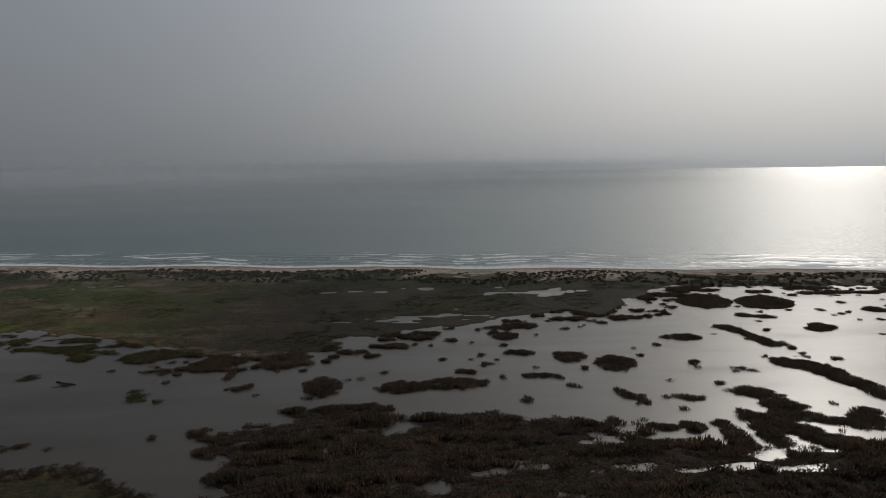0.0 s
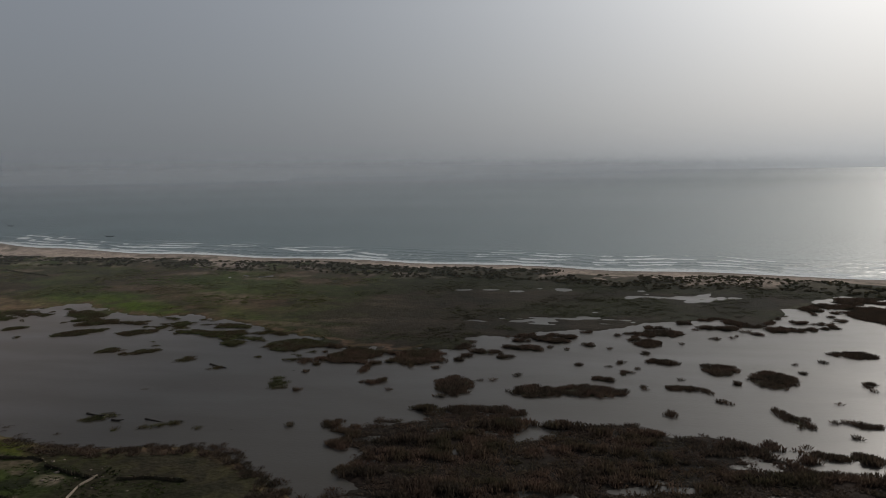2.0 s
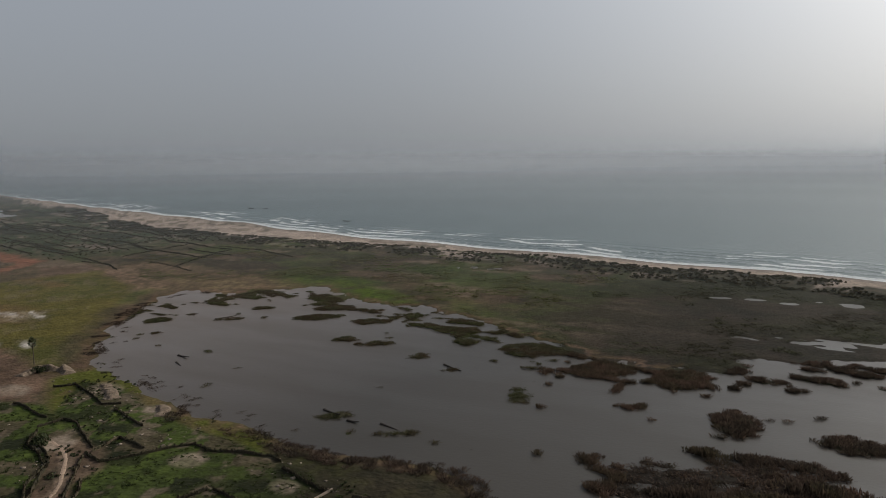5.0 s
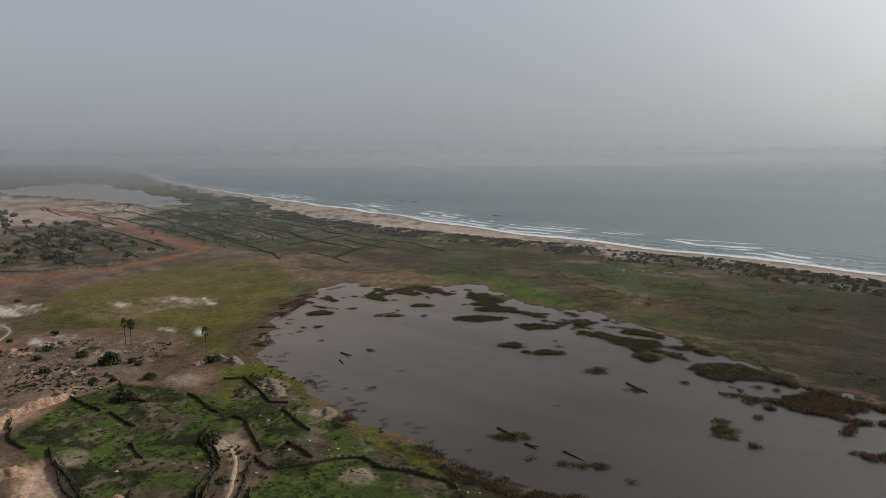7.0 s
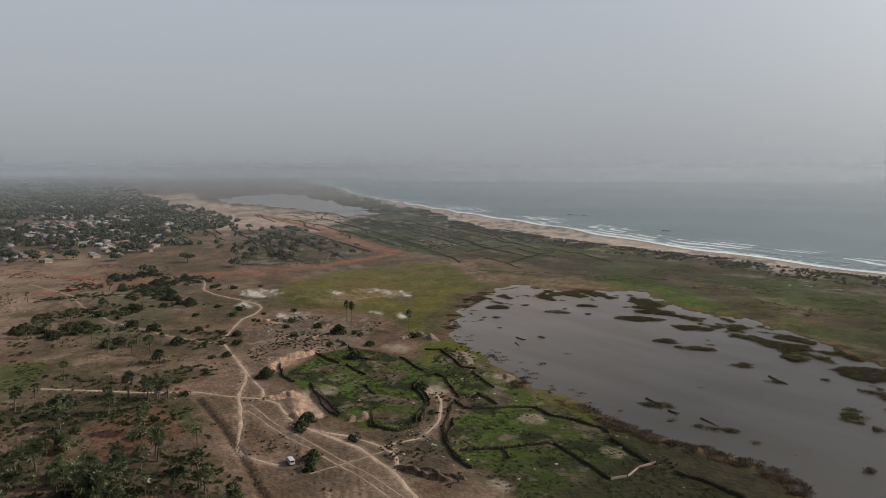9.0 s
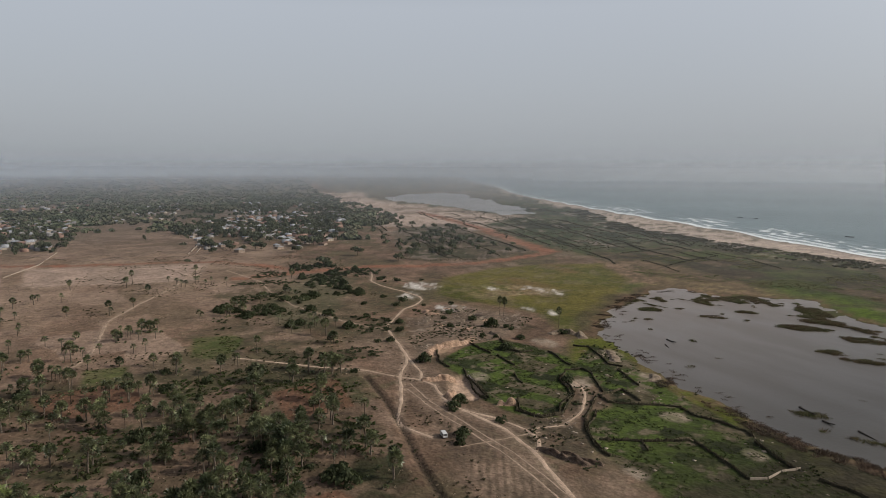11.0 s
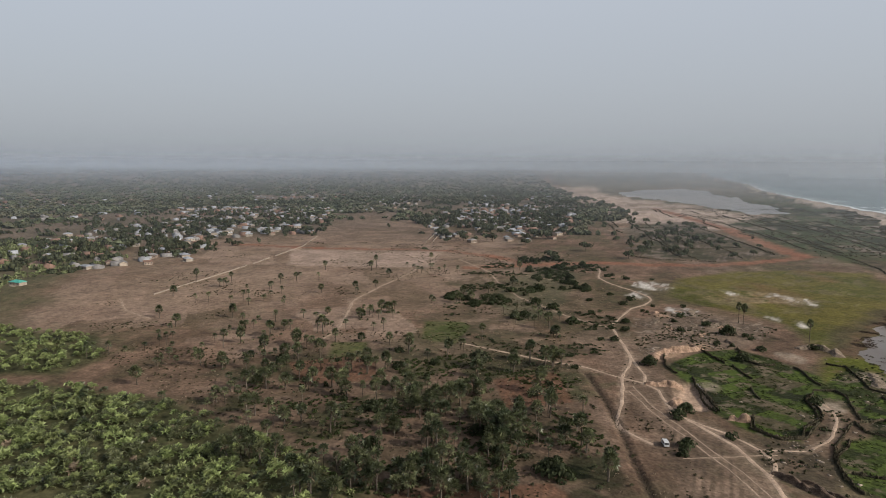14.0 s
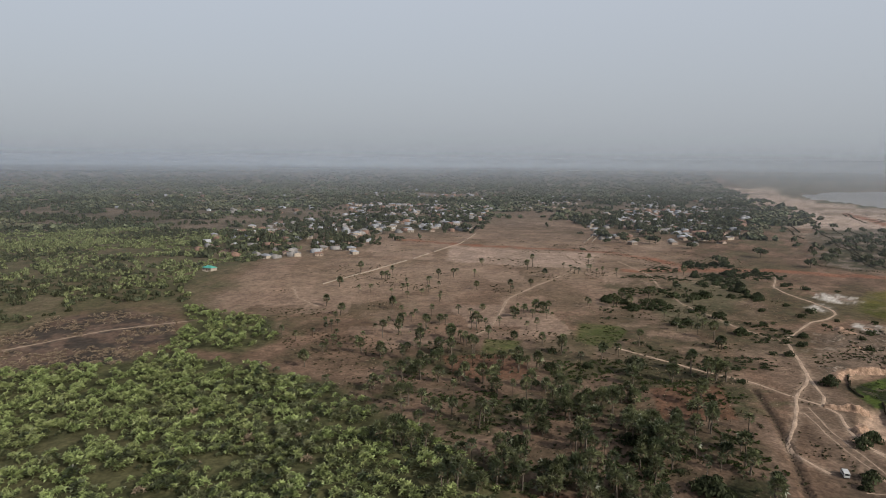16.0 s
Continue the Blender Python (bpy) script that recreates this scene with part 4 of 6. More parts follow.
def tussock(count, seed, splay=0.55, width=0.055):
    """A dense mound of thin upright stalks that lean outwards, with frayed tops; about 1 m in radius and height."""
    r = np.random.default_rng(seed)
    v, f = [], []
    for k in range(count):
        a, d = k * 2.39996 + 0.5 * r.random(), 0.82 * math.sqrt((k + 0.5) / count)
        x, y, h = d * math.cos(a), d * math.sin(a), (1.05 - 0.6 * d * d) * (0.7 + 0.42 * r.random())
        lx, ly = splay * d * math.cos(a) + 0.25 * r.normal(), splay * d * math.sin(a) + 0.25 * r.normal()
        b, w = r.random() * math.tau, width * (0.7 + 0.9 * r.random())
        c, s_ = w * math.cos(b), w * math.sin(b)
        i = len(v)
        v += [(x - c, y - s_, -0.1), (x + c, y + s_, -0.1), (x + lx * 0.9 + c * 0.5, y + ly * 0.9 + s_ * 0.5, h), (x + lx * 0.6 - c * 1.2, y + ly * 0.6 - s_ * 1.2, h * 0.72)]
        f += [(i, i + 1, i + 2), (i, i + 2, i + 3)]
    return np.array(v), np.array(f)


def leaf_cloud(lobes, per_lobe, leaf, seed, flat=0.75, low=0.0):
    """A crown of many small leaf sprays in uneven lobes; about 1 m in radius, centred above its foot."""
    r = np.random.default_rng(seed)
    v, f = [], []
    for k in range(lobes):
        a = k * 2.4 + r.random()
        d = 0.62 * math.sqrt((k + 0.3) / lobes)
        c = np.array([d * math.cos(a), d * math.sin(a), low + 0.55 + 0.42 * (r.random() - 0.4) - 0.35 * d])
        size = 0.34 + 0.24 * r.random()
        for j in range(per_lobe):
            n = r.normal(size=3)
            n /= np.linalg.norm(n)
            n[2] = abs(n[2]) * 0.9 - 0.15
            p = c + n * size * np.array([1, 1, flat]) * (0.65 + 0.4 * r.random())
            t = np.cross(n, r.normal(size=3))
            t /= np.linalg.norm(t) + 1e-9
            b = np.cross(n, t)
            w = leaf * (0.6 + 0.8 * r.random())
            tip = 0.35 * r.normal(size=2) * w
            i = len(v)
            v += [p - t * w, p + b * w * 0.7 + n * tip[0], p + t * w, p - b * w * 0.7 + n * tip[1]]
            f += [(i, i + 1, i + 2), (i, i + 2, i + 3)]
    return np.array(v), np.array(f)


def fan_crown(leaves, seed, low=-40, reach=1.0, fan=0.62, segs=5):
    """A round head of stiff fan leaves on stalks; the head's middle is at the origin."""
    r = np.random.default_rng(seed)
    v, f = [], []
    for k in range(leaves):
        a = k * 2.39996 + 0.4 * r.random()
        e = math.radians(low + (84 - low) * ((k + r.random()) / leaves) ** 0.85)
        out = np.array([math.cos(a) * math.cos(e), math.sin(a) * math.cos(e), math.sin(e)])
        side = np.array([-math.sin(a), math.cos(a), 0.0])
        up = np.cross(out, side)
        twist = r.normal() * 0.7
        side, up = side * math.cos(twist) + up * math.sin(twist), up * math.cos(twist) - side * math.sin(twist)
        stalk, size = reach * (0.55 + 0.25 * r.random()), fan * (0.8 + 0.4 * r.random())
        hub = out * stalk
        i = len(v)
        v += [side * 0.02, -side * 0.02, hub]
        f.append((i, i + 1, i + 2))
        for s in range(segs + 1):
            b = math.radians(-105 + 210 * s / segs)
            long = size * (1.1 if s % 2 == 0 else 0.38)
            v.append(hub + out * long * math.cos(b) + side * long * math.sin(b) + up * (0.10 if s % 2 else -0.08) * size + np.array([0, 0, -0.22 * size * (1 - math.cos(b)) * 0.6]))
        f += [(i + 2, i + 3 + s, i + 4 + s) for s in range(segs)]
    return np.array(v), np.array(f)


def trunk_mesh(name, height, low, top, bend, seed, mat, rings=5, sides=7):
    r = np.random.default_rng(seed)
    v, f = [], []
    a0 = r.random() * math.tau
    for k in range(rings + 1):
        t = k / rings
        rad = (low + (top - low) * t) * (1 + 0.25 * (k == 0) + 0.12 * math.sin(5 * t + a0))
        cx, cy = bend * t * t * math.cos(a0), bend * t * t * math.sin(a0)
        v += [(cx + rad * math.cos(math.tau * s / sides), cy + rad * math.sin(math.tau * s / sides), -0.3 + (height + 0.3) * t) for s in range(sides)]
    for k in range(rings):
        for s in range(sides):
            n = (s + 1) % sides
            f.append((k * sides + s, k * sides + n, (k + 1) * sides + n, (k + 1) * sides + s))
    return mesh_from(name, v, f, (mat,), flat=False)


def far_house():
    """Simple gabled houses, too far off and too many to pick apart."""
    v = np.array([(-1, -0.7, 0), (1, -0.7, 0), (1, 0.7, 0), (-1, 0.7, 0), (-1, -0.7, 0.62), (1, -0.7, 0.62), (1, 0.7, 0.62), (-1, 0.7, 0.62), (-1.08, 0, 1.0), (1.08, 0, 1.0)])
    f = [(0, 1, 5), (0, 5, 4), (1, 2, 6), (1, 6, 5), (2, 3, 7), (2, 7, 6), (3, 0, 4), (3, 4, 7), (5, 6, 9), (7, 4, 8), (4, 5, 9), (4, 9, 8), (6, 7, 8), (6, 8, 9)]
    return v, np.array(f)


def place(x, y):
    return float(lie_of_land(np.array([float(x)]), np.array([float(y)]))[0])


# ---- reeds, sedge, scrub: what nobody could count ----
def bed(pts, seed):
    q = np.asarray(pts)
    r = np.random.default_rng(seed)
    x, y = q[:, 0], q[:, 1]
    return x, y, lie_of_land(x, y), r


def sow_reeds():
    clump, low_clump = tussock(22, 3, 0.5, 0.085), tussock(19, 4, 0.7, 0.085)
    q = scatter([(-95, 195), (-90, 262), (-30, 285), (20, 280), (80, 265), (100, 245), (235, 235), (260, 190), (200, 150), (-60, 150)], 2.35, seed=11)
    q = q[q[:, 1] > 165]
    x, y, z, r = bed(q, 12)
    lump = fbm(x * 0.5 + y * 0.2, y * 1.5 - x * 0.2, 11, 71, 3)
    keep = z > -0.2
    x, y, z, lump = x[keep], y[keep], z[keep], lump[keep]
    n = len(x)
    tint = fbm(x * 0.6, y, 26, 72, 3) + 0.05 * r.normal(size=n)
    for pick, mat, label in ((tint > 0.0, REED, "tall brown dry reeds along the lagoon bank"), (tint <= 0.0, DARK_REED, "dark withered reeds in the bank's thicker stands")):
        k = int(pick.sum())
        sown("reeds", clump, x[pick], y[pick], z[pick], 1.6 + 1.0 * r.random(k), r.random(k) * 6.3, mat, label, "reeds", 0.3 + 8.5 * np.clip(lump[pick] + 0.05, 0, 0.3) + 0.5 * r.random(k))
    field = [(-440, 190), (430, 190), (430, 560), (-440, 470)]
    q = scatter(field, 1.7, seed=13)
    x, y = q[:, 0], q[:, 1]
    lag = depth_in(x, y, LAGOON_NEAR + LAGOON_FAR)
    x, y, lag = x[lag > -2], y[lag > -2], lag[lag > -2]
    z = lie_of_land(x, y)
    keep = (z > -0.13) & (lag > 3)
    x, y, z = x[keep], y[keep], z[keep]
    n = len(x)
    side = x + 60 * fbm(x, y, 60, 76)
    for name, pick, mat, label in (("reeds", side > -60, DARK_REED, "dark reeds on small islands in the lagoon"), ("sedge", (side <= -60) & (side > -130), REED, "brown reeds on low islands in the lagoon"), ("sedge", side <= -130, SEDGE, "green sedge on low islands in the lagoon")):
        k = int(pick.sum())
        sown(name, low_clump, x[pick], y[pick], z[pick], 1.3 + 0.6 * r.random(k), r.random(k) * 6.3, mat, label, "reeds", 0.9 + 0.9 * r.random(k) if mat is not SEDGE else 0.45 + 0.45 * r.random(k))
    # fringe of dead shrubs along the garden bank
    q = scatter([(-440, 200), (-80, 150), (-80, 230), (-300, 260), (-420, 400), (-470, 400)], 2.2, seed=15)
    x, y = q[:, 0], q[:, 1]
    lag = depth_in(x, y, LAGOON_NEAR + LAGOON_FAR) + fbm(x, y, 20, 77) * 14
    keep = (lag > -7) & (lag < 3) & (x > -440) & (fbm(x, y, 14, 78, 3) > (0.07 - 0.34 * smooth(x, -260, -130)))
    # drowned clods and tufts off the western bank
    off = (x < -190) & (lag >= 2) & (lag < 14) & (r.random(len(x)) < 0.16 * (1 - lag / 16))
    keep |= off & (y < 330)
    x, y = x[keep], y[keep]
    z, n = np.maximum(lie_of_land(x, y), -0.15), len(x)
    sown("shore_scrub", low_clump, x, y, z, 1.2 + 0.8 * r.random(n), r.random(n) * 6.3, DARK_REED, "brown leafless shrubs fringing the water", "scrub", 0.45 + 0.3 * r.random(n) + 0.9 * r.random(n) * smooth(x, -230, -120))


def sow_marsh():
    tuft = tussock(13, 5, 0.9, 0.10)
    q = scatter(MARSH, 3.4, seed=21)
    q = q[(q[:, 1] > 330) & (q[:, 0] > -640) & (q[:, 0] < 400)]
    x, y = q[:, 0], q[:, 1]
    z = lie_of_land(x, y)
    n1, r0 = fbm(x, y, 30, 81), np.random.default_rng(20)
    keep = (z > 0.1) & (y - shore_at(x) < -75) & (n1 + 0.6 * fbm(x * 0.4, y, 46, 33, 4) > 0.0 + 0.10 * r0.random(len(x)))
    shore = depth_in(x, y, LAGOON_NEAR + LAGOON_FAR)
    keep &= ~((shore > -46) & (shore < 0) & (x < -190) & (r0.random(len(x)) < 0.75))
    x, y, z, n1 = x[keep], y[keep], z[keep], n1[keep]
    r, n = np.random.default_rng(22), len(x)
    # tufts turn darker eastwards, with the backlight put into their colour
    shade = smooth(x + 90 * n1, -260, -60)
    for pick, mat, label in ((shade < 0.5, MARSH_GRASS, "rough olive marsh grass behind the dunes"), (shade >= 0.5, BACKLIT_MARSH, "marsh grass painted dark for backlight behind the dunes")):
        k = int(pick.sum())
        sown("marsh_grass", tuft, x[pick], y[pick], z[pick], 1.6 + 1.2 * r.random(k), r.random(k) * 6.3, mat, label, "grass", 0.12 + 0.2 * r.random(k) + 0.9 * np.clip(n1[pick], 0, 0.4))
    # dune scrub
    r = np.random.default_rng(23)
    n = 6500
    x = -1500 + 2100 * r.random(n)
    back = -beach_width(x) + 2 - 62 * r.random(n) ** 1.3
    y = shore_at(x) - 6 * np.sin(x / 31.0) + back
    keep = (fbm(x, y, 24, 83) > -0.03 - 0.08 * smooth(x, -500, -200)) & (np.hypot(x, y) < 1700)
    x, y = x[keep], y[keep]
    z, n = lie_of_land(x, y), len(x)
    x, y, z = x[z > 0.3], y[z > 0.3], z[z > 0.3]
    n = len(x)
    sown("dune_scrub", leaf_cloud(4, 5, 0.36, 6), x, y, z - 0.2, 1.3 + 1.8 * r.random(n), r.random(n) * 6.3, SCRUB, "low dark scrub on the dunes behind the beach", "scrub", 0.9 + 1.4 * r.random(n))
    # grass and crops of the gardens and fields
    tufts = [scatter(GARDEN_WEST, 2.1, seed=24), scatter(GARDEN_EAST, 2.3, seed=25)] + [scatter(f, 2.0, seed=26) for f in GREEN_FIELDS]
    q = np.vstack(tufts)
    keep = fbm(q[:, 0], q[:, 1], 12, 85, 3) > -0.06
    x, y, z, r = bed(q[keep], 27)
    n = len(x)
    sown("garden_greens", blades(6, 0.6, 0.8, 0.22, 8), x, y, z, 0.9 + 0.6 * r.random(n), r.random(n) * 6.3, CROP, "leafy vegetable beds in the walled gardens", "crops", 0.2 + 0.45 * r.random(n))


def sow_dry_grass():
    """Thin scrub and dead tufts over the dry palm land."""
    land = [(-150, 90), (-330, 110), (-640, 190), (-900, 160), (-880, -200), (-420, -230), (-280, -100), (-160, 0)]
    q = scatter(land, 3.4, seed=31)
    keep = fbm(q[:, 0], q[:, 1], 34, 87) > -0.03 + 0.16 * smooth(-q[:, 0], 330, 450)
    x, y, z, r = bed(q[keep], 32)
    n = len(x)
    sown("dry_tufts", leaf_cloud(3, 4, 0.4, 9), x, y, z - 0.1, 0.3 + 0.7 * r.random(n) ** 2, r.random(n) * 6.3, SCRUB, "low dry bushes scattered over bare soil", "scrub")
    q = scatter(land, 4.2, seed=33)
    keep = fbm(q[:, 0], q[:, 1], 26, 86) > 0.02
    x, y, z, r = bed(q[keep], 34)
    n = len(x)
    sown("straw_tufts", blades(5, 0.6, 0.8, 0.2, 35), x, y, z, 0.6 + 0.5 * r.random(n), r.random(n) * 6.3, PALM_DRY, "pale dead grass and fallen fronds on the soil", "dry grass", 0.2 + 0.4 * r.random(n))
    # undergrowth below the near palms
    q = scatter([(-175, 70), (-300, 80), (-340, 30), (-320, -70), (-260, -80), (-180, -10)], 3.0, seed=36)
    keep = fbm(q[:, 0], q[:, 1], 20, 82) > 0.06
    x, y, z, r = bed(q[keep], 37)
    n = len(x)
    sown("undergrowth", leaf_cloud(4, 7, 0.3, 38), x, y, z - 0.2, 0.8 + 1.0 * r.random(n), r.random(n) * 6.3, CROP, "dark green undergrowth below the palms", "undergrowth", 0.6 + 0.9 * r.random(n))
    # drifts of low bushes between the palms and the village
    q = scatter([(-330, 70), (-400, 20), (-560, 30), (-680, 90), (-660, 190), (-520, 175), (-430, 140), (-340, 105)], 3.6, seed=31)
    keep = fbm(q[:, 0], q[:, 1], 32, 89, 3) > 0.09
    x, y, z, r = bed(q[keep], 35)
    n = len(x)
    sown("low_scrub", leaf_cloud(4, 8, 0.26, 36), x, y, z - 0.2, 0.9 + 1.3 * r.random(n), r.random(n) * 6.3, BUSH, "drifts of low dark bushes on dry soil", "scrub", 0.7 + 1.1 * r.random(n))
    # scrub over the fields behind the dunes
    q = scatter([(-700, 450), (-1500, 580), (-1500, 900), (-700, 640)], 9, seed=39)
    keep = (fbm(q[:, 0], q[:, 1], 60, 84) > -0.02) & (q[:, 1] < shore_at(q[:, 0]) - 130)
    x, y, z, r = bed(q[keep], 40)
    n = len(x)
    sown("field_scrub", leaf_cloud(3, 6, 0.35, 43), x, y, z - 0.2, 1.0 + 1.5 * r.random(n), r.random(n) * 6.3, SCRUB, "dark scrub over the old fields", "scrub", 0.8 + 1.4 * r.random(n))


def sow_thicket():
    heads = fan_crown(20, 41, -5, 1.0, 0.58, 5)
    q = np.vstack([scatter(THICKET, 3.3, seed=41), scatter(THICKET_TAIL, 4.2, seed=42)])
    edge = np.maximum(depth_in(q[:, 0], q[:, 1], THICKET), depth_in(q[:, 0], q[:, 1], THICKET_TAIL)) + fbm(q[:, 0], q[:, 1], 22, 88) * 26
    q = q[(edge > 0) & (fbm(q[:, 0], q[:, 1], 13, 89) > -0.13)]
    x, y, z, r = bed(q, 43)
    n = len(x)
    shade = fbm(x, y, 60, 90) * 0.5 + smooth(y, -170, -60) * 0.24 + 0.12 * r.normal(size=n)
    for name, pick, mat, label in (("palm_thicket", (shade > 0.20) & (shade < 0.46), PALM, "dark green fan palms growing close together"), ("dry_thicket", shade >= 0.46, PALM_DRY, "withered brown palms among the green thicket"), ("palm_thicket", shade <= 0.20, PALM_BRIGHT, "dense thicket of young yellow-green fan palms")):
        k = int(pick.sum())
        size = 1.2 + 1.4 * r.random(k) ** 1.5
        sown(name, heads, x[pick], y[pick], z[pick] + size * 0.3 + 2.2 * r.random(k) ** 2, size, r.random(k) * 6.3, mat, label, "palm thicket", size * 0.85)
    q = scatter(BUSH_WOOD, 5.6, seed=44)
    edge = depth_in(q[:, 0], q[:, 1], BUSH_WOOD) + fbm(q[:, 0], q[:, 1], 80, 97) * 110
    q = q[(fbm(q[:, 0], q[:, 1], 40, 91) > -0.10) & (edge > 0)]
    x, y, z, r = bed(q, 45)
    n = len(x)
    kind = fbm(x, y, 90, 99) + 0.1 * r.normal(size=n)
    for pick, mat, label in ((kind > 0.02, LEAF, "dark low trees in the belt of bush"), (kind <= 0.02, BUSHLAND, "wide belt of green bush and low trees")):
        k = int(pick.sum())
        sown("bushland", leaf_cloud(4, 6, 0.34, 46), x[pick], y[pick], z[pick] - 0.3, 1.6 + 3.0 * r.random(k) ** 2, r.random(k) * 6.3, mat, label, "bush", 1.6 + 4.2 * r.random(k) ** 1.5)
    # charred stumps and dead fronds on the burnt clearing
    q = scatter(BURNT, 3.0, seed=47)
    q = q[fbm(q[:, 0], q[:, 1], 16, 92) > -0.04]
    x, y, z, r = bed(q, 48)
    n = len(x)
    sown("dead_fronds", fan_crown(8, 49, -20, 0.6, 0.6, 3), x, y, z + 0.25, 1.1 + 1.0 * r.random(n), r.random(n) * 6.3, PALM_DRY, "grey dead fronds on the cleared burnt ground", "dead fronds", 0.5 + 0.8 * r.random(n))


def sow_far_woods():
    r = np.random.default_rng(51)
    n = 26000
    dip = np.radians(1.2 + 6.2 * r.random(n) ** 1.5)
    a, d = np.radians(54 + 102 * r.random(n)), 100 / np.tan(dip)
    x, y = -np.sin(a) * d, np.cos(a) * d
    coast = y + x * 0.12
    open_land = fbm(x, y, 160, 93, 3) + smooth(d, 1300, 2300) * 0.36 - 0.02
    keep = (coast < 290 + 60 * fbm(x, y, 200, 94)) & (open_land > 0.02) & ((x < -930) | ((y < -330) & (x < -600) & ~inside(x, y, BUSH_WOOD)))
    keep &= ~inside(x, y, COMMON) | (np.arange(n) % 5 == 0)
    keep &= ~(inside(x, y, VILLAGE_CORE) & (d < 1500))
    x, y, d = x[keep], y[keep], d[keep]
    n = len(x)
    size = 2.6 + d / 480 + 2.4 * r.random(n)
    sown("far_woodland", leaf_cloud(4, 3, 0.55, 52), x, y, climb(x, y) - 0.5, size, r.random(n) * 6.3, FAR_LEAF, "hazy green woodland reaching to the horizon", "woodland", 4.5 + 4.5 * r.random(n))


sow_reeds()
sow_marsh()
sow_dry_grass()
sow_thicket()
sow_far_woods()


# ---- palms ----
PALMS_EAST = [(-308, -51), (-340, -40), (-313, -27), (-385, -22), (-363, -10), (-374, -72), (-309, -67), (-279, -1), (-254, 3), (-272, 15), (-304, 33), (-299, 45), (-335, 55), (-347, 69), (-281, 58), (-274, 73), (-242, 25), (-236, 32), (-243, 43), (-238, 53), (-227, 56), (-216, 62), (-206, 31), (-204, 24), (-220, 10), (-228, 14), (-238, -5), (-218, -10), (-208, -17), (-199, -24), (-193, -33), (-227, -61), (-234, -51), (-258, -52), (-273, -80), (-252, -84), (-277, -26), (-285, -21), (-287, -12), (-341, 85), (-395, 86), (-405, 72)]
PALMS_WEST = [(-326, -102), (-328, -123), (-298, -122), (-315, -84), (-336, -80), (-283, -60), (-288, -54), (-261, -33), (-248, -41), (-229, -24), (-317, -11), (-312, -24), (-432, -113), (-376, -88), (-360, -100), (-363, -38), (-370, -26), (-360, 13), (-329, -55), (-242, -73), (-270, -13), (-287, -39), (-292, -34), (-407, 210), (-403, 211), (-360, 228)]
PALM_CLUMPS = [(-369, -93, 2), (-292, -68, 6), (-381, -80, 3), (-254, -63, 4), (-247, -47, 4), (-240, -30, 4), (-337, -64, 2), (-331, -44, 3), (-425, -31, 3), (-443, -13, 5), (-282, -29, 4), (-287, 0, 5), (-264, 2, 6), (-255, 10, 6)]
PALM_CLUMPS += [(-281, 23, 7), (-279, 31, 5), (-250, 31, 12), (-227, 33, 5), (-246, 44, 7), (-252, 56, 4), (-279, 57, 3), (-318, 71, 7), (-326, 61, 4), (-227, 9, 6), (-241, -7, 5), (-207, -16, 9), (-213, -44, 6), (-216, -57, 6), (-202, 16, 7), (-200, 7, 6), (-237, 57, 2), (-219, 62, 4), (-198, 63, 3), (-473, 36, 4)]
PALM_CLUMPS += [(-266, 16, 7), (-195, 0, 9), (-196, -14, 7), (-232, 32, 8), (-238, 40, 7), (-375, 85, 4), (-311, 50, 3), (-196, 22, 4), (-218, 32, 6), (-190, 12, 6), (-186, 30, 5), (-190, -30, 6), (-300, -45, 3), (-345, -75, 3), (-320, -90, 3), (-360, -60, 3), (-310, -20, 3), (-390, -50, 2), (-400, -100, 2), (-345, 0, 3), (-372, 42, 2), (-335, 20, 3)]


def make_palm(height, head, seed, label):
    palm = new("fan_palm")
    tagged(palm, label, "palm tree", "palms on the dry land")
    part("trunk", trunk_mesh("trunk", height, 0.26, 0.17, 0.5, seed, BARK), None, palm)
    a0 = np.random.default_rng(seed).random() * math.tau
    top = Matrix.Translation((0.5 * math.cos(a0), 0.5 * math.sin(a0), height))
    v, f = fan_crown(46, seed + 1, -50, head * 0.78, head * 0.46, 8)
    crown = part("crown", mesh_from("crown", v, f, (PALM,)), None, palm)
    crown.matrix_local = top
    v, f = fan_crown(9, seed + 2, -80, head * 0.4, head * 0.36, 5)
    v[:, 2] = -np.abs(v[:, 2]) * 1.3 - 0.35
    skirt = part("dead_leaves", mesh_from("dead_leaves", v, f, (PALM_DRY,)), None, palm, "dry brown hanging fronds")
    skirt.matrix_local = top
    return palm


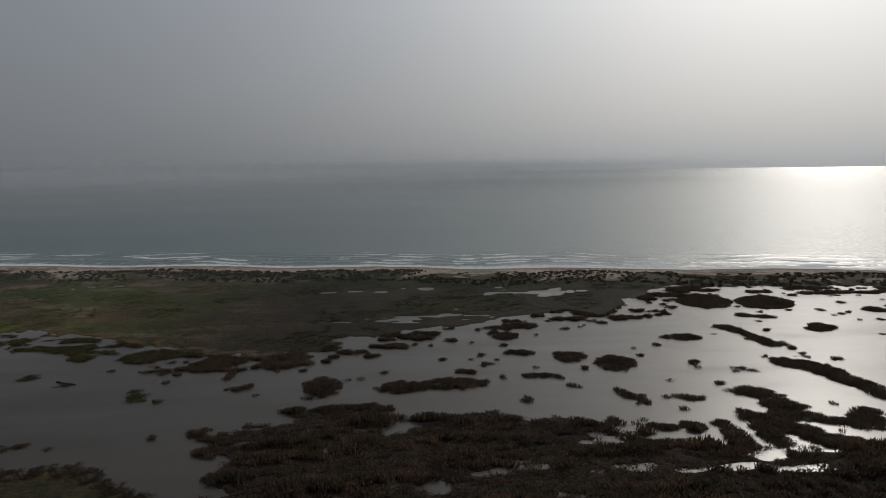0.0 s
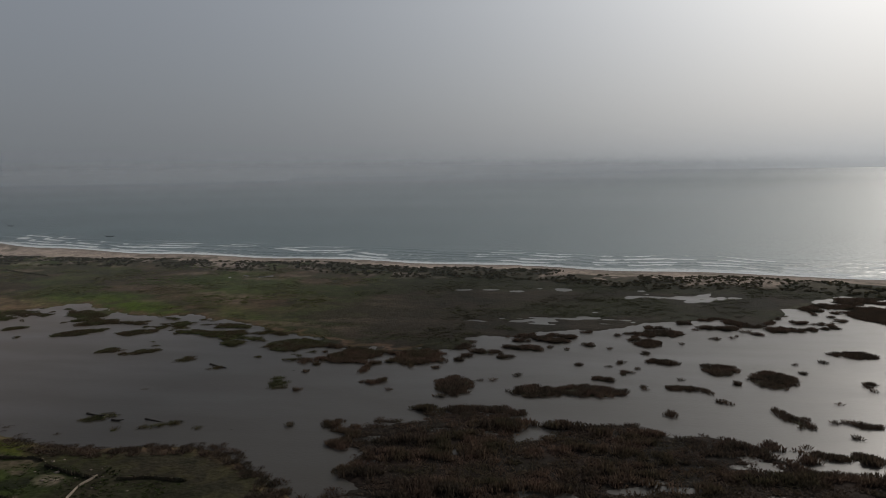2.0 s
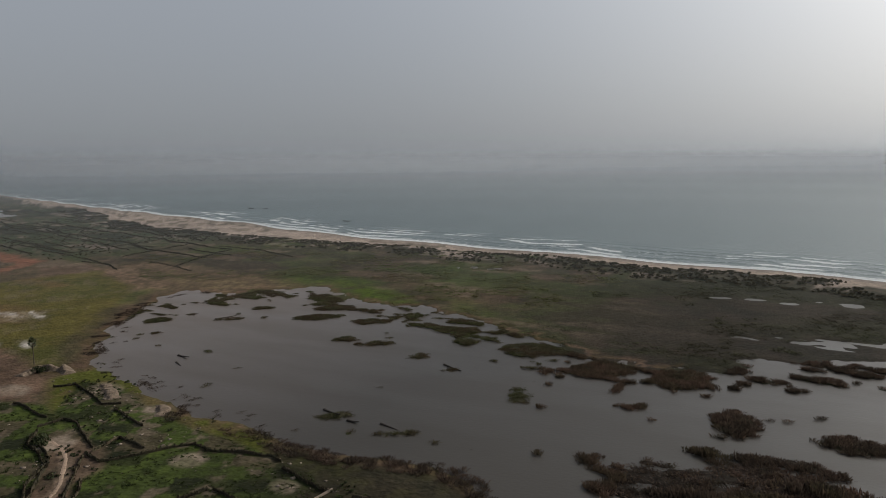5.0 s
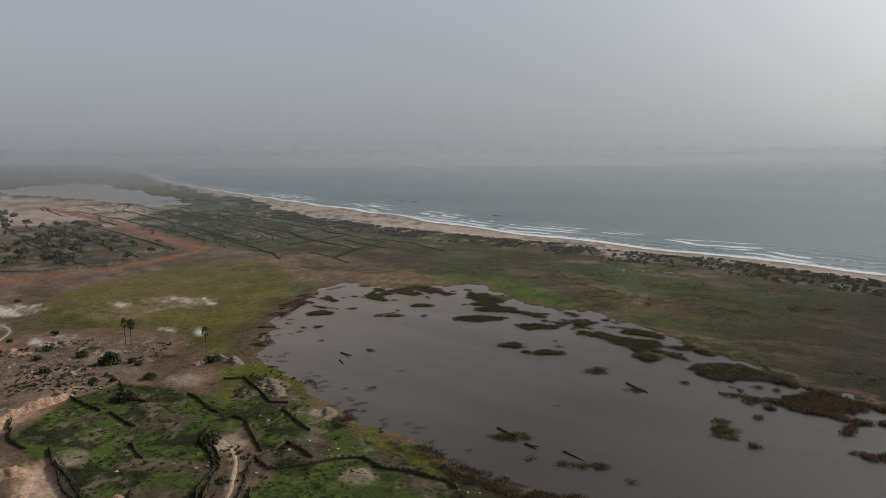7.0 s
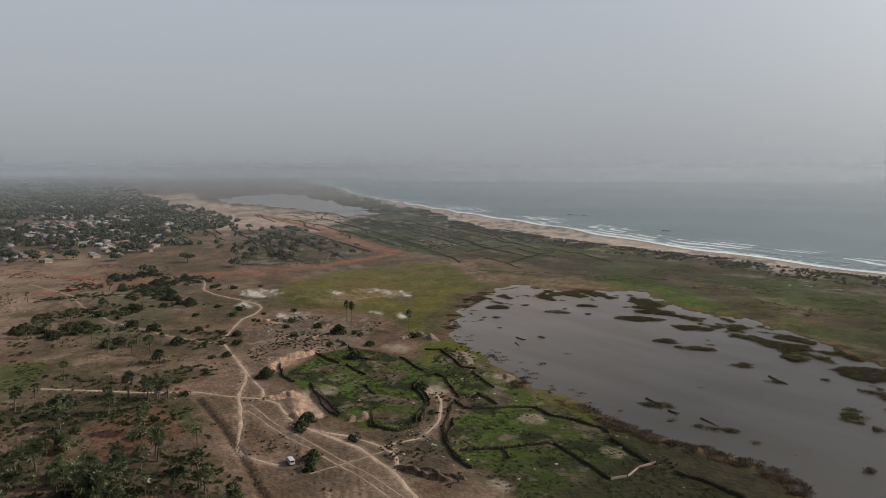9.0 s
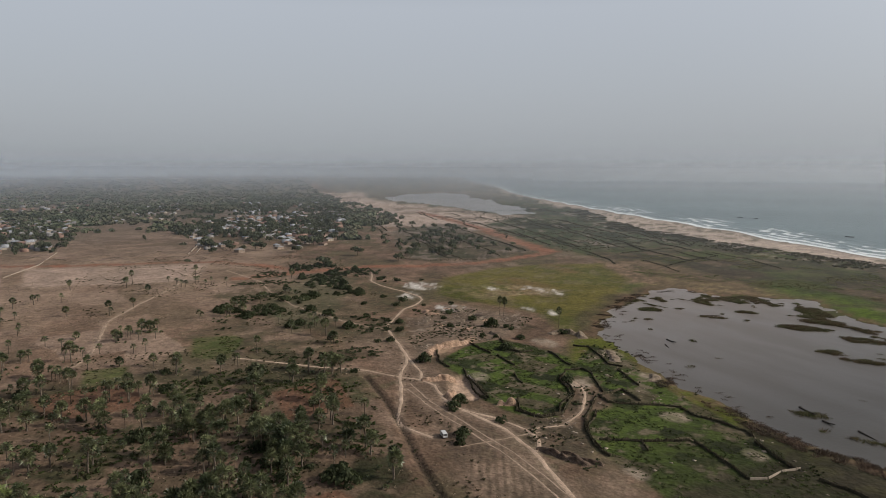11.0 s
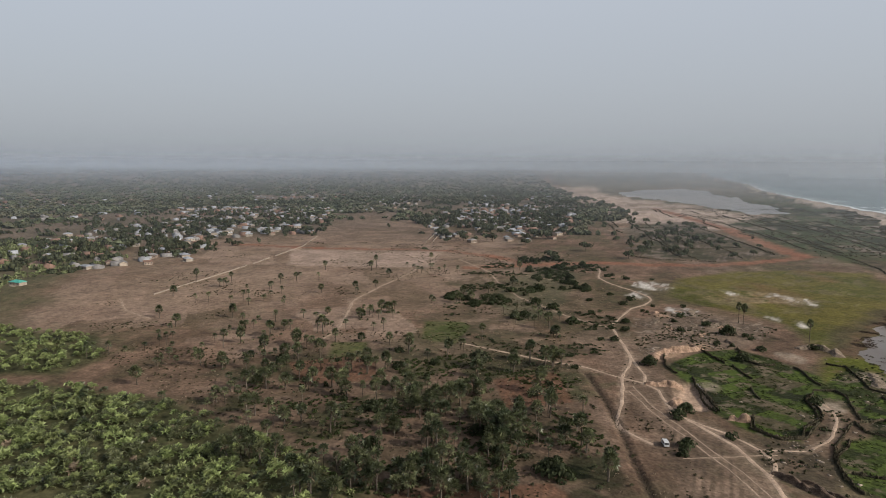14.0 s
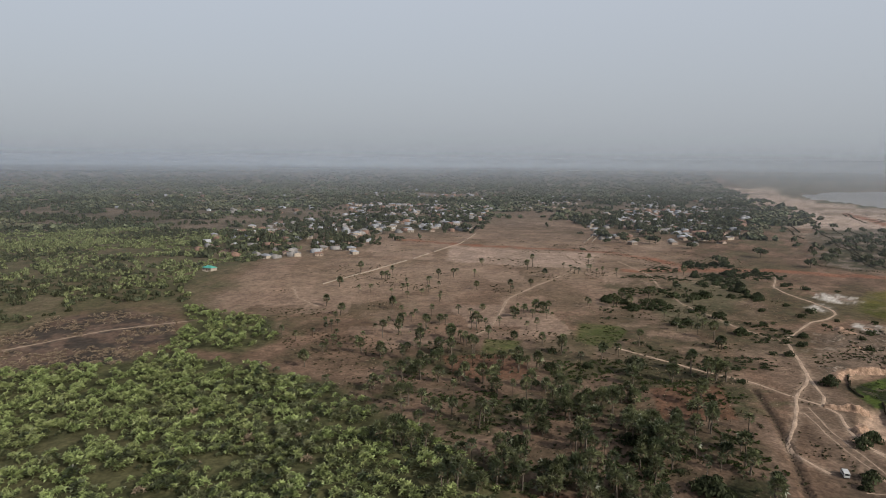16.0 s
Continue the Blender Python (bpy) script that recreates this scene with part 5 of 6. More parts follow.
def plant_palms():
    kinds = [make_palm(h, c, 100 + 10 * k, t) for k, (h, c, t) in enumerate(((4.8, 2.6, "fan palm with a round grey-green head"), (6.0, 2.6, "tall fan palm standing on dry soil"), (3.0, 2.7, "short broad fan palm with dense leaves"), (7.4, 2.3, "slender tall fan palm with a small head"), (5.2, 3.0, "stout fan palm with a full dark crown")))]
    r = np.random.default_rng(61)
    spots = [(x, y, 1) for x, y in (PALMS_EAST + PALMS_WEST)[::2] + PALMS_WEST[-3:]]
    for x, y, n in PALM_CLUMPS:
        for k in range(max(1, round(n * 0.62))):
            a, far = k * 2.4 + r.random(), 3.0 * math.sqrt(k + 0.2) * (0.7 + 0.6 * r.random())
            spots.append((x + far * math.cos(a), y + far * math.sin(a), 0))
    wide = scatter([(-340, 60), (-640, 130), (-700, 0), (-560, -200), (-400, -150), (-310, -80)], 24, 0.5, seed=63)
    spots += [(x, y, 0) for x, y in wide[:26]]
    first = set()
    for k, (x, y, sure) in enumerate(spots[:310]):
        kind = int(r.integers(0, 5))
        m = pose(x, y, place(x, y) - 0.05, 0, 0, r.random() * 360)
        s = 0.95 + 0.4 * r.random()
        if (x, y) in PALMS_WEST[-3:]:
            # the lone tall palms at the edge of the meadow
            copy_thing(kinds[3], m).scale = (0.9, 0.9, 1.45)
            continue
        if kind not in first:
            first.add(kind)
            kinds[kind].matrix_world = m
        else:
            ob = copy_thing(kinds[kind], m)
            ob.scale = (s, s, s * (0.85 + 0.3 * r.random()))
            continue

    # suckers and young palms round the clumps
    x, y = np.concatenate([np.stack([cx + (1.5 + 1.3 * n**0.5) * r.normal(size=2 * n), cy + (1.5 + 1.3 * n**0.5) * r.normal(size=2 * n)]) for cx, cy, n in PALM_CLUMPS], axis=1)
    size = 0.5 + 0.8 * r.random(len(x)) ** 2
    sown("young_palms", fan_crown(14, 64, 5, 0.9, 0.7, 6), x, y, lie_of_land(x, y) + size * 0.3, size, r.random(len(x)) * 6.3, PALM, "stemless young fan palms round the tall ones", "young palms", size * 0.9)


def sow_loose_palms():
    """Small palms strewn between the counted ones, too many to count."""
    q = scatter([(-190, 60), (-300, 78), (-430, 100), (-640, 110), (-700, -60), (-560, -210), (-400, -190), (-300, -150), (-240, -50), (-175, -5)], 15, seed=66)
    q = q[(fbm(q[:, 0], q[:, 1], 55, 65, 3) + 0.26 * smooth(q[:, 0], -470, -320) > 0.15)]
    x, y, z, r = bed(q, 65)
    n = len(x)
    size, tall, turn = 0.85 + 0.5 * r.random(n), 0.8 + 0.5 * r.random(n), r.random(n) * 6.3
    rod = np.array([(0.16 * math.cos(a * 2.1), 0.16 * math.sin(a * 2.1), h) for h in (-0.2, 4.6) for a in range(3)])
    sides = np.array([t for a in range(3) for t in ((a, (a + 1) % 3, (a + 1) % 3 + 3), (a, (a + 1) % 3 + 3, a + 3))])
    sown("palm_stems", (rod, sides), x, y, z, size, turn, BARK, "slender stems of small palms on dry soil", "palm stems", tall)
    v, f = fan_crown(26, 67, -45, 1.45, 0.95, 6)
    sown("small_palms", (v + np.array([0, 0, 4.6]), f), x, y, z, size, turn, PALM, "small fan palms strewn over the dry land", "palms", tall)


plant_palms()
sow_loose_palms()


# ---- broadleaf trees and shrubs ----
def make_tree(height, spread, seed, label):
    tree = new("tree")
    tagged(tree, label, "tree", "village trees")
    part("trunk", trunk_mesh("trunk", height * 0.5, 0.3, 0.2, 0.3, seed, BARK, 3, 6), None, tree)
    r = np.random.default_rng(seed)
    for k in range(3):
        a = k * 2.1 + r.random()
        v0, v1 = Vector((0, 0, height * 0.38)), Vector((spread * 0.5 * math.cos(a), spread * 0.5 * math.sin(a), height * 0.72))
        limb = part("limb", trunk_mesh("limb", (v1 - v0).length, 0.16, 0.07, 0.1, seed + k, BARK, 2, 5), None, tree)
        limb.matrix_local = Matrix.Translation(v0) @ (v1 - v0).to_track_quat("Z", "Y").to_matrix().to_4x4()
    v, f = leaf_cloud(9, 20, 0.17, seed + 5)
    v = v * np.array([spread, spread, height * 0.72]) + np.array([0, 0, height * 0.22])
    part("crown", mesh_from("crown", v, f, (LEAF,)), None, tree)
    return tree


def make_shrub(size, seed, label):
    shrub = new("shrub")
    tagged(shrub, label, "shrub", "shrubs on the dry land")
    part("stem", trunk_mesh("stem", size * 0.5, 0.12, 0.06, 0.1, seed, BARK, 2, 5), None, shrub)
    v, f = leaf_cloud(9, 30, 0.125, seed + 1, 1.0)
    v = v * np.array([size, size, size * 1.15]) + np.array([0, 0, -0.22 * size])
    v[:, 2] = np.maximum(v[:, 2], 0.0)
    part("foliage", mesh_from("foliage", v, f, (BUSH,)), None, shrub)
    return shrub


def spread_out(kinds, spots, seed, low, high):
    r = np.random.default_rng(seed)
    used = set()
    for x, y in spots:
        k = int(r.integers(0, len(kinds)))
        m = pose(x, y, place(x, y) - 0.05, 0, 0, r.random() * 360)
        s = low + (high - low) * r.random()
        if k not in used:
            used.add(k)
            kinds[k].matrix_world = m
            continue
        ob = copy_thing(kinds[k], m)
        ob.scale = (s * (0.9 + 0.2 * r.random()), s, s * (0.85 + 0.3 * r.random()))


def plant_trees():
    kinds = [make_tree(h, w, 200 + 20 * k, t) for k, (h, w, t) in enumerate(((10, 6.0, "dark green broadleaf tree with a round crown"), (7.5, 5.0, "small bushy tree among the houses"), (12, 7.5, "large spreading shade tree of the village")))]
    r = np.random.default_rng(71)
    edge = [(-800, 120), (-861, 21), (-1010, 20), (-1350, 120), (-1400, 330), (-960, 240), (-830, 170)]
    spots = [*scatter(edge, 19, 0.95, 72)[:180]]
    spots += [*scatter([(-854, -275), (-1150, -380), (-1150, -130), (-961, -109), (-919, -203)], 30, 0.8, 73)[:55]]
    spots += [*scatter(VILLAGE_SOUTH, 36, 0.8, 74)[:45]]
    spots += [(-765, 20), (-880, -40), (-760, 205), (-735, 260), (-700, 235), (-720, 300), (-775, 330), (-850, 350), (-800, 400), (-700, 350), (-318, 35), (-690, 150), (-905, -20)]
    spots += [*scatter(DARK_FIELDS, 40, 0.9, 68)[:38]]
    spots = [p for p in spots if not inside(np.array([p[0]]), np.array([p[1]]), COMMON)[0]]
    spread_out(kinds, spots[-290:], 75, 0.75, 1.25)
    # woods behind and between, too many to count
    q = np.vstack([scatter(VILLAGE_CORE, 12.5, seed=76), scatter(VILLAGE_WEST, 16, seed=77), scatter(VILLAGE_NORTH, 24, seed=78), scatter(VILLAGE_SOUTH, 14, seed=70), scatter([(-780, -790), (-1430, -1400), (-1600, -960), (-980, -530), (-880, -600)], 12, seed=67), scatter([(-700, -250), (-960, -100), (-1600, -30), (-1500, 60), (-900, 30), (-1900, -500), (-1900, -900), (-950, -520)], 27, seed=69), scatter([(-1450, 330), (-1120, 300), (-830, 260), (-720, 300), (-760, 400), (-1100, 440)], 30, seed=79)])
    q = q[((q[:, 0] < -1020) | (q[:, 1] > 240) | (q[:, 1] < -100)) & (fbm(q[:, 0], q[:, 1], 60, 96, 3) > -0.05)]
    q = q[~inside(q[:, 0], q[:, 1], COMMON) | (np.arange(len(q)) % 5 == 0)]
    x, y = q[:, 0], q[:, 1]
    z, n = lie_of_land(x, y), len(x)
    sown("village_woods", leaf_cloud(5, 6, 0.36, 80), x, y, z - 0.4, 2.8 + 3.4 * r.random(n), r.random(n) * 6.3, LEAF, "dark trees standing between the village houses", "trees", 4.5 + 4.0 * r.random(n))


def plant_shrubs():
    kinds = [make_shrub(s, 300 + 10 * k, t) for k, (s, t) in enumerate(((2.8, "dark green rounded shrub on bare soil"), (2.0, "small dense bush beside a track"), (3.8, "broad leafy shrub in dry grass")))]
    spots = [(-247, 106), (-250, 108), (-228, 119), (-320, 121), (-442, 160), (-438, 162), (-410, 138), (-221, 99), (-214, 95), (-255, 113), (-584, 177), (-409, 104), (-343, 191), (-373, 197), (-352, 179), (-455, 194), (-481, 165), (-368, 118), (-340, 40), (-332, -21), (-330, -18), (-321, -3), (-318, -5), (-323, -6), (-203, 53), (-203, 45), (-212, 51), (-207, 49), (-199, 49), (-245, 36), (-240, 30), (-236, 26), (-228, 40), (-222, 28), (-215, 40), (-210, 30), (-356, 172), (-381, 187), (-379, 190), (-400, 186), (-412, 170), (-366, 197), (-425, 180), (-388, 165), (-262, 172), (-345, 222), (-325, 172)]
    for cx, cy, wide, n in ((-491, 37, 10, 9), (-474, 60, 9, 9), (-468, 47, 8, 7), (-493, 71, 8, 6), (-616, 132, 16, 14), (-628, 157, 14, 10), (-677, 121, 14, 8), (-690, 154, 14, 8), (-520, 102, 10, 7), (-523, 136, 10, 7), (-580, 120, 14, 9), (-555, 140, 12, 7), (-640, 180, 14, 6)):
        n = round(n * 1.35)
        a = np.random.default_rng(int(-cx)).normal(size=(n, 2)) * wide * 0.62
        spots += [(cx + p, cy + q) for p, q in a]
    spots += [*map(tuple, scatter(SHRUBLAND, 22, 0.8, 81)[:25])]
    spots += [*map(tuple, scatter([(-330, 60), (-420, 110), (-560, 160), (-640, 200), (-560, 215), (-420, 165), (-300, 95)], 30, 0.7, 82)[:20])]
    spots += [*map(tuple, scatter([(-200, 20), (-300, 70), (-400, 60), (-400, -60), (-260, -70)], 30, 0.6, 83)[:18])]
    spread_out(kinds, spots, 84, 0.8, 1.5)


plant_trees()
plant_shrubs()


# ---- the village ----
WALL_PAINTS = [material(n, c, 0.9, 0.22, 1.5, 0.3, 0.2, rand=0.15) for n, c in (("pale_render", (0.36, 0.305, 0.245)), ("mud_brick", (0.28, 0.215, 0.165)), ("cream_render", (0.34, 0.285, 0.225)))]
ROOFS = [material(n, c, r, 0.2, 2.5, 0.4, 0.15, 0.4, rand=0.15) for n, c, r in (("zinc_sheet", (0.25, 0.255, 0.265), 0.65), ("weathered_sheet", (0.185, 0.172, 0.16), 0.75), ("rusty_sheet", (0.175, 0.105, 0.075), 0.85), ("green_sheet", (0.06, 0.30, 0.24), 0.5), ("white_sheet", (0.34, 0.34, 0.335), 0.65))]
DOOR = material("painted_door", (0.10, 0.07, 0.05), 0.6, 0.2, 1.0, 0.2, 0.1)
SHUTTER = material("dark_window", (0.03, 0.035, 0.04), 0.3, 0.1, 1.0, 0.3, 0, 0.5)


def gable_roof(w, d, rise, over, thick, hip):
    bm = bmesh.new()
    x, y = w / 2 + over, d / 2 + over
    r = x - (y if hip else 0)
    top = []
    for dz in (0, thick):
        a = [bm.verts.new((sx * x, sy * y, dz)) for sx, sy in ((-1, -1), (1, -1), (1, 1), (-1, 1))]
        b = [bm.verts.new((sx * r, 0, rise + dz)) for sx in (-1, 1)]
        top.append((a, b))
    for (a, b), flip in zip(top, (True, False)):
        for f in ((a[0], a[1], b[1], b[0]), (a[2], a[3], b[0], b[1]), (a[1], a[2], b[1]), (a[3], a[0], b[0])):
            if len(f) == 3 and not hip:
                continue
            bm.faces.new(f[::-1] if flip else f)
    (a, b), (c, d2) = top
    for i in range(4):
        j = (i + 1) % 4
        if hip or i in (0, 2):
            bm.faces.new((a[i], a[j], c[j], c[i]))
    if not hip:
        for i, j, k in ((1, 2, 1), (3, 0, 0)):
            bm.faces.new((a[i], b[k], d2[k], c[i]))
            bm.faces.new((b[k], a[j], c[j], d2[k]))
    return bm


def make_house(w, d, h, rise, paint, roofing, hip, label):
    house = new("house")
    tagged(house, label, "house", "village houses")
    bm = bmesh.new()
    x, y = w / 2, d / 2
    low = [bm.verts.new((sx * x, sy * y, -0.4)) for sx, sy in ((-1, -1), (1, -1), (1, 1), (-1, 1))]
    high = [bm.verts.new((v.co.x, v.co.y, h)) for v in low]
    for i in range(4):
        bm.faces.new((low[i], low[(i + 1) % 4], high[(i + 1) % 4], high[i]))
    if not hip:
        for i, j in ((1, 2), (3, 0)):
            peak = bm.verts.new((high[i].co.x, 0, h + rise * 0.98))
            bm.faces.new((high[i], high[j], peak))
    part("wall", bm, paint, house)
    roof = part("roof", gable_roof(w, d, rise, 0.5, 0.08, hip), roofing, house)
    roof.location.z = h + 0.02
    for side in (-1, 1):
        bm = bmesh.new()
        box(bm, 0, side * (y + 0.02), 1.0, 0.95, 0.08, 2.0, 0.02)
        part("door", bm, DOOR, house)
        for k in (-1, 1):
            bm = bmesh.new()
            box(bm, k * w * 0.3, side * (y + 0.02), 1.55, 1.1, 0.08, 1.0, 0.02)
            part("window", bm, SHUTTER, house)
    bm = bmesh.new()
    box(bm, 0, -y - 1.2, 0.02, w * 0.6, 2.2, 0.3, 0.04)
    part("porch", bm, WALL_PAINTS[0], house)
    return house


def build_village():
    styles = [(11, 7, 2.9, 1.7, 0, 0, True, "pale rendered house with a zinc hip roof"), (9, 6, 2.7, 1.4, 1, 2, False, "mud-brick house with a rusty sheet roof"), (14, 7, 2.9, 1.6, 2, 1, False, "long cream house with a weathered sheet roof"), (8, 6, 2.7, 1.2, 0, 4, False, "small house with a white sheet roof"), (10, 8, 3.0, 1.9, 1, 1, True, "square house with a grey hip roof")]
    kinds = [make_house(w, d, h, rise, WALL_PAINTS[p], ROOFS[q], hip, t) for w, d, h, rise, p, q, hip, t in styles]
    r = np.random.default_rng(91)
    q = np.vstack([scatter([(-861, 40), (-1010, 20), (-1500, 100), (-1600, 380), (-960, 230), (-830, 170)], 27, seed=92)[:125], scatter([(-854, -275), (-1500, -480), (-1550, -170), (-961, -109), (-919, -203)], 34, seed=93)[:105], scatter(VILLAGE_SOUTH, 38, seed=94)[:45], scatter([(-1300, -160), (-2000, -160), (-2050, 40), (-1500, 40)], 55, seed=95)[:45]])
    q = q[~inside(q[:, 0], q[:, 1], COMMON) | (np.arange(len(q)) % 4 == 0)]
    done, used = [], set()
    for x, y in q:
        if any(abs(x - a) < 15 and abs(y - b) < 13 for a, b in done):
            continue
        done.append((x, y))
        k = int(r.integers(0, 5))
        m = pose(x, y, place(x, y), 0, 0, 20 + 90 * int(r.integers(0, 2)) + 16 * r.normal())
        s = 0.85 + 0.4 * r.random()
        if k not in used:
            used.add(k)
            kinds[k].matrix_world = m
            continue
        copy_thing(kinds[k], m).scale = (s, s, 0.95 + 0.1 * r.random())
    r2 = np.random.default_rng(97)
    q = np.vstack([scatter([(-1400, 120), (-2300, 230), (-2250, 460), (-1600, 400)], 42, seed=98), scatter([(-1100, -390), (-1750, -560), (-2300, -700), (-2300, -200), (-1600, -160)], 48, seed=99), scatter([(-1150, -430), (-1900, -700), (-1900, -1300), (-1200, -900)], 60, seed=100), scatter([(-880, 30), (-1400, 110), (-1500, 380), (-960, 230)], 21, seed=101), scatter([(-860, -280), (-1500, -500), (-1550, -170), (-980, -115)], 25, seed=102), scatter(VILLAGE_SOUTH, 26, seed=103)])
    keep = r2.random(len(q)) < 0.6
    x, y = q[keep, 0], q[keep, 1]
    n = len(x)
    for k, roofing in enumerate(ROOFS[:3]):
        pick = np.arange(n) % 3 == k
        m = int(pick.sum())
        sown("far_houses", far_house(), x[pick], y[pick], np.full(m, 0.2), 4.0 + 2.5 * r2.random(m), r2.random(m) * 6.3, roofing, "small sheet-roofed houses of the far village", "houses", 4.0 + 0.8 * r2.random(m))
    green = make_house(11, 7, 2.8, 1.7, WALL_PAINTS[2], ROOFS[3], True, "low house under a bright teal roof")
    green.matrix_world = pose(-553, -314, place(-553, -314), 0, 0, 70)
    for x, y, turn, size in ((-720, -235, 30, 1.2), (-690, -222, 35, 1.0), (-640, -300, 60, 1.0)):
        copy_thing(kinds[0], pose(x, y, place(x, y), 0, 0, turn)).scale = (size, size, 1.0)


build_village()


# ---- walls, hedges, banks and small things ----
BLOCK = material("cement_block", (0.27, 0.222, 0.175), 0.95, 0.2, 1.0, 0.25, 0.3, rand=0.1)
EARTH = material("sandy_earth", (0.32, 0.215, 0.15), 0.95, 0.35, 2.0, 0.5, 0.9, second=(0.20, 0.13, 0.088))
MUD = material("grey_earth", (0.19, 0.145, 0.105), 0.95, 0.4, 2.5, 0.4, 0.8)
HEDGE = material("dead_hedge", (0.052, 0.048, 0.028), 0.95, 0.4, 4, 0.5, 0, second=(0.07, 0.055, 0.035), rand=0.4)


def build_wall(pts, height, label):
    wall = new("boundary_wall")
    tagged(wall, label, "wall")
    for (ax, ay), (bx, by) in zip(pts[:-1], pts[1:]):
        long = math.hypot(bx - ax, by - ay)
        n = max(1, round(long / 14))
        for k in range(n):
            if (k * 7 + n) % 9 == 4 and n > 3:
                continue
            t0, t1 = k / n, (k + 1) / n
            cx, cy = ax + (bx - ax) * (t0 + t1) / 2, ay + (by - ay) * (t0 + t1) / 2
            z = place(cx, cy)
            bm = bmesh.new()
            box(bm, 0, 0, height / 2 - 0.3, long / n - 0.5, 0.22, height + 0.6, 0.03)
            p = part("panel", bm, BLOCK, wall)
            p.matrix_local = pose(cx, cy, z, 0, 0, math.degrees(math.atan2(by - ay, bx - ax)))
            bm = bmesh.new()
            box(bm, long / n / 2, 0, height / 2 - 0.2, 0.45, 0.45, height + 0.8, 0.04)
            post = part("pier", bm, BLOCK, wall)
            post.matrix_local = p.matrix_local


def build_hedge(pts, height, width, seed, label, name="hedge", mat=None, step=0.55, wander=3.0, bend=9.0, core=False):
    """A ragged line of sticks and leaves along a garden's edge, as one thing."""
    r = np.random.default_rng(seed)
    xs, ys = [], []
    for (ax, ay), (bx, by) in zip(pts[:-1], pts[1:]):
        n = max(2, int(math.hypot(bx - ax, by - ay) / step))
        t = (np.arange(n) + r.random(n)) / n
        xs.append(ax + (bx - ax) * t)
        ys.append(ay + (by - ay) * t)
    x, y = np.concatenate(xs), np.concatenate(ys)
    x, y = x + fbm(x, y, bend, seed) * wander + r.normal(size=len(x)) * width * 0.3, y + fbm(x, y, bend, seed + 3) * wander + r.normal(size=len(x)) * width * 0.3
    z = lie_of_land(x, y)
    v, f = leaf_cloud(2, 6, 0.36, seed)
    n = len(x)
    turn, size, tall = r.random(n) * 6.3, width * (0.6 + 0.5 * r.random(n)), height * (0.6 + 0.6 * r.random(n))
    c, s = np.cos(turn), np.sin(turn)
    vx = v[None, :, 0] * (size * c)[:, None] - v[None, :, 1] * (size * s)[:, None] + x[:, None]
    vy = v[None, :, 0] * (size * s)[:, None] + v[None, :, 1] * (size * c)[:, None] + y[:, None]
    vz = np.maximum(v[None, :, 2] * tall[:, None] - 0.25, -0.2) + z[:, None]
    faces = (f[None] + (np.arange(n) * len(v))[:, None, None]).reshape(-1, 3)
    verts = np.stack([vx, vy, vz], 2).reshape(-1, 3)
    if core:
        # the woven dead branches behind the leaves: one ragged strip
        p = np.array(pts, float)
        run = np.concatenate([[0], np.cumsum(np.linalg.norm(np.diff(p, axis=0), axis=1))])
        t = np.linspace(0, run[-1], max(4, int(run[-1] / 0.8)))
        px, py = np.interp(t, run, p[:, 0]), np.interp(t, run, p[:, 1])
        px, py = px + fbm(px, py, bend, seed) * wander, py + fbm(px, py, bend, seed + 3) * wander
        gx, gy = np.gradient(px), np.gradient(py)
        g = np.hypot(gx, gy) + 1e-9
        ox, oy = -gy / g, gx / g
        top, wide = height * (0.62 + 0.9 * fbm(t, t * 0, 2.6, seed + 5, 3)), width * (0.5 + 0.5 * fbm(t, t * 0, 3.0, seed + 6, 3))
        pz = lie_of_land(px, py)
        rows = [np.stack([px + ox * wide * k, py + oy * wide * k, pz + h], 1) for k, h in ((-1.0, -0.3), (-0.75, top * 0.7), (0.0, top), (0.75, top * 0.7), (1.0, -0.3))]
        m = len(t)
        a = (np.arange(4)[:, None] * m + np.arange(m - 1)[None]).ravel() + len(verts)
        faces = np.vstack([faces, np.stack([a, a + 1, a + m + 1], 1), np.stack([a, a + m + 1, a + m], 1)])
        verts = np.vstack([verts, *rows])
    ob = new(name, mesh_from(name, verts, faces, (mat or HEDGE,)))
    tagged(ob, label, "hedge", "garden hedges")


HEDGES = [[(-337, 135), (-316, 128), (-305, 129)], [(-299, 134), (-273, 128), (-254, 125)], [(-345, 159), (-332, 159), (-320, 160)], [(-348, 180), (-324, 173), (-316, 176), (-316, 184)], [(-316, 162), (-305, 161), (-295, 161)], [(-282, 154), (-274, 151), (-267, 150)], [(-312, 191), (-304, 191), (-291, 188), (-285, 188)], [(-248, 137), (-237, 132), (-229, 133), (-225, 137), (-225, 145), (-236, 156), (-248, 166), (-262, 171), (-271, 173)], [(-278, 180), (-277, 189), (-270, 190), (-250, 181), (-243, 178)]]
HEDGES_EAST = [[(-318, 211), (-312, 218), (-293, 212), (-279, 207), (-272, 211)], [(-269, 206), (-256, 202), (-244, 199)], [(-240, 176), (-242, 188), (-233, 187), (-227, 186)], [(-241, 174), (-230, 172), (-225, 179), (-218, 192), (-214, 196), (-205, 195), (-195, 199), (-183, 201), (-178, 199)], [(-224, 161), (-216, 155), (-210, 147), (-200, 142), (-188, 139), (-184, 139)], [(-192, 158), (-183, 154)], [(-198, 144), (-191, 157), (-184, 175)], [(-183, 176), (-172, 174), (-152, 170)], [(-174, 196), (-161, 192), (-151, 190)], [(-143, 191), (-134, 193), (-120, 193)]]
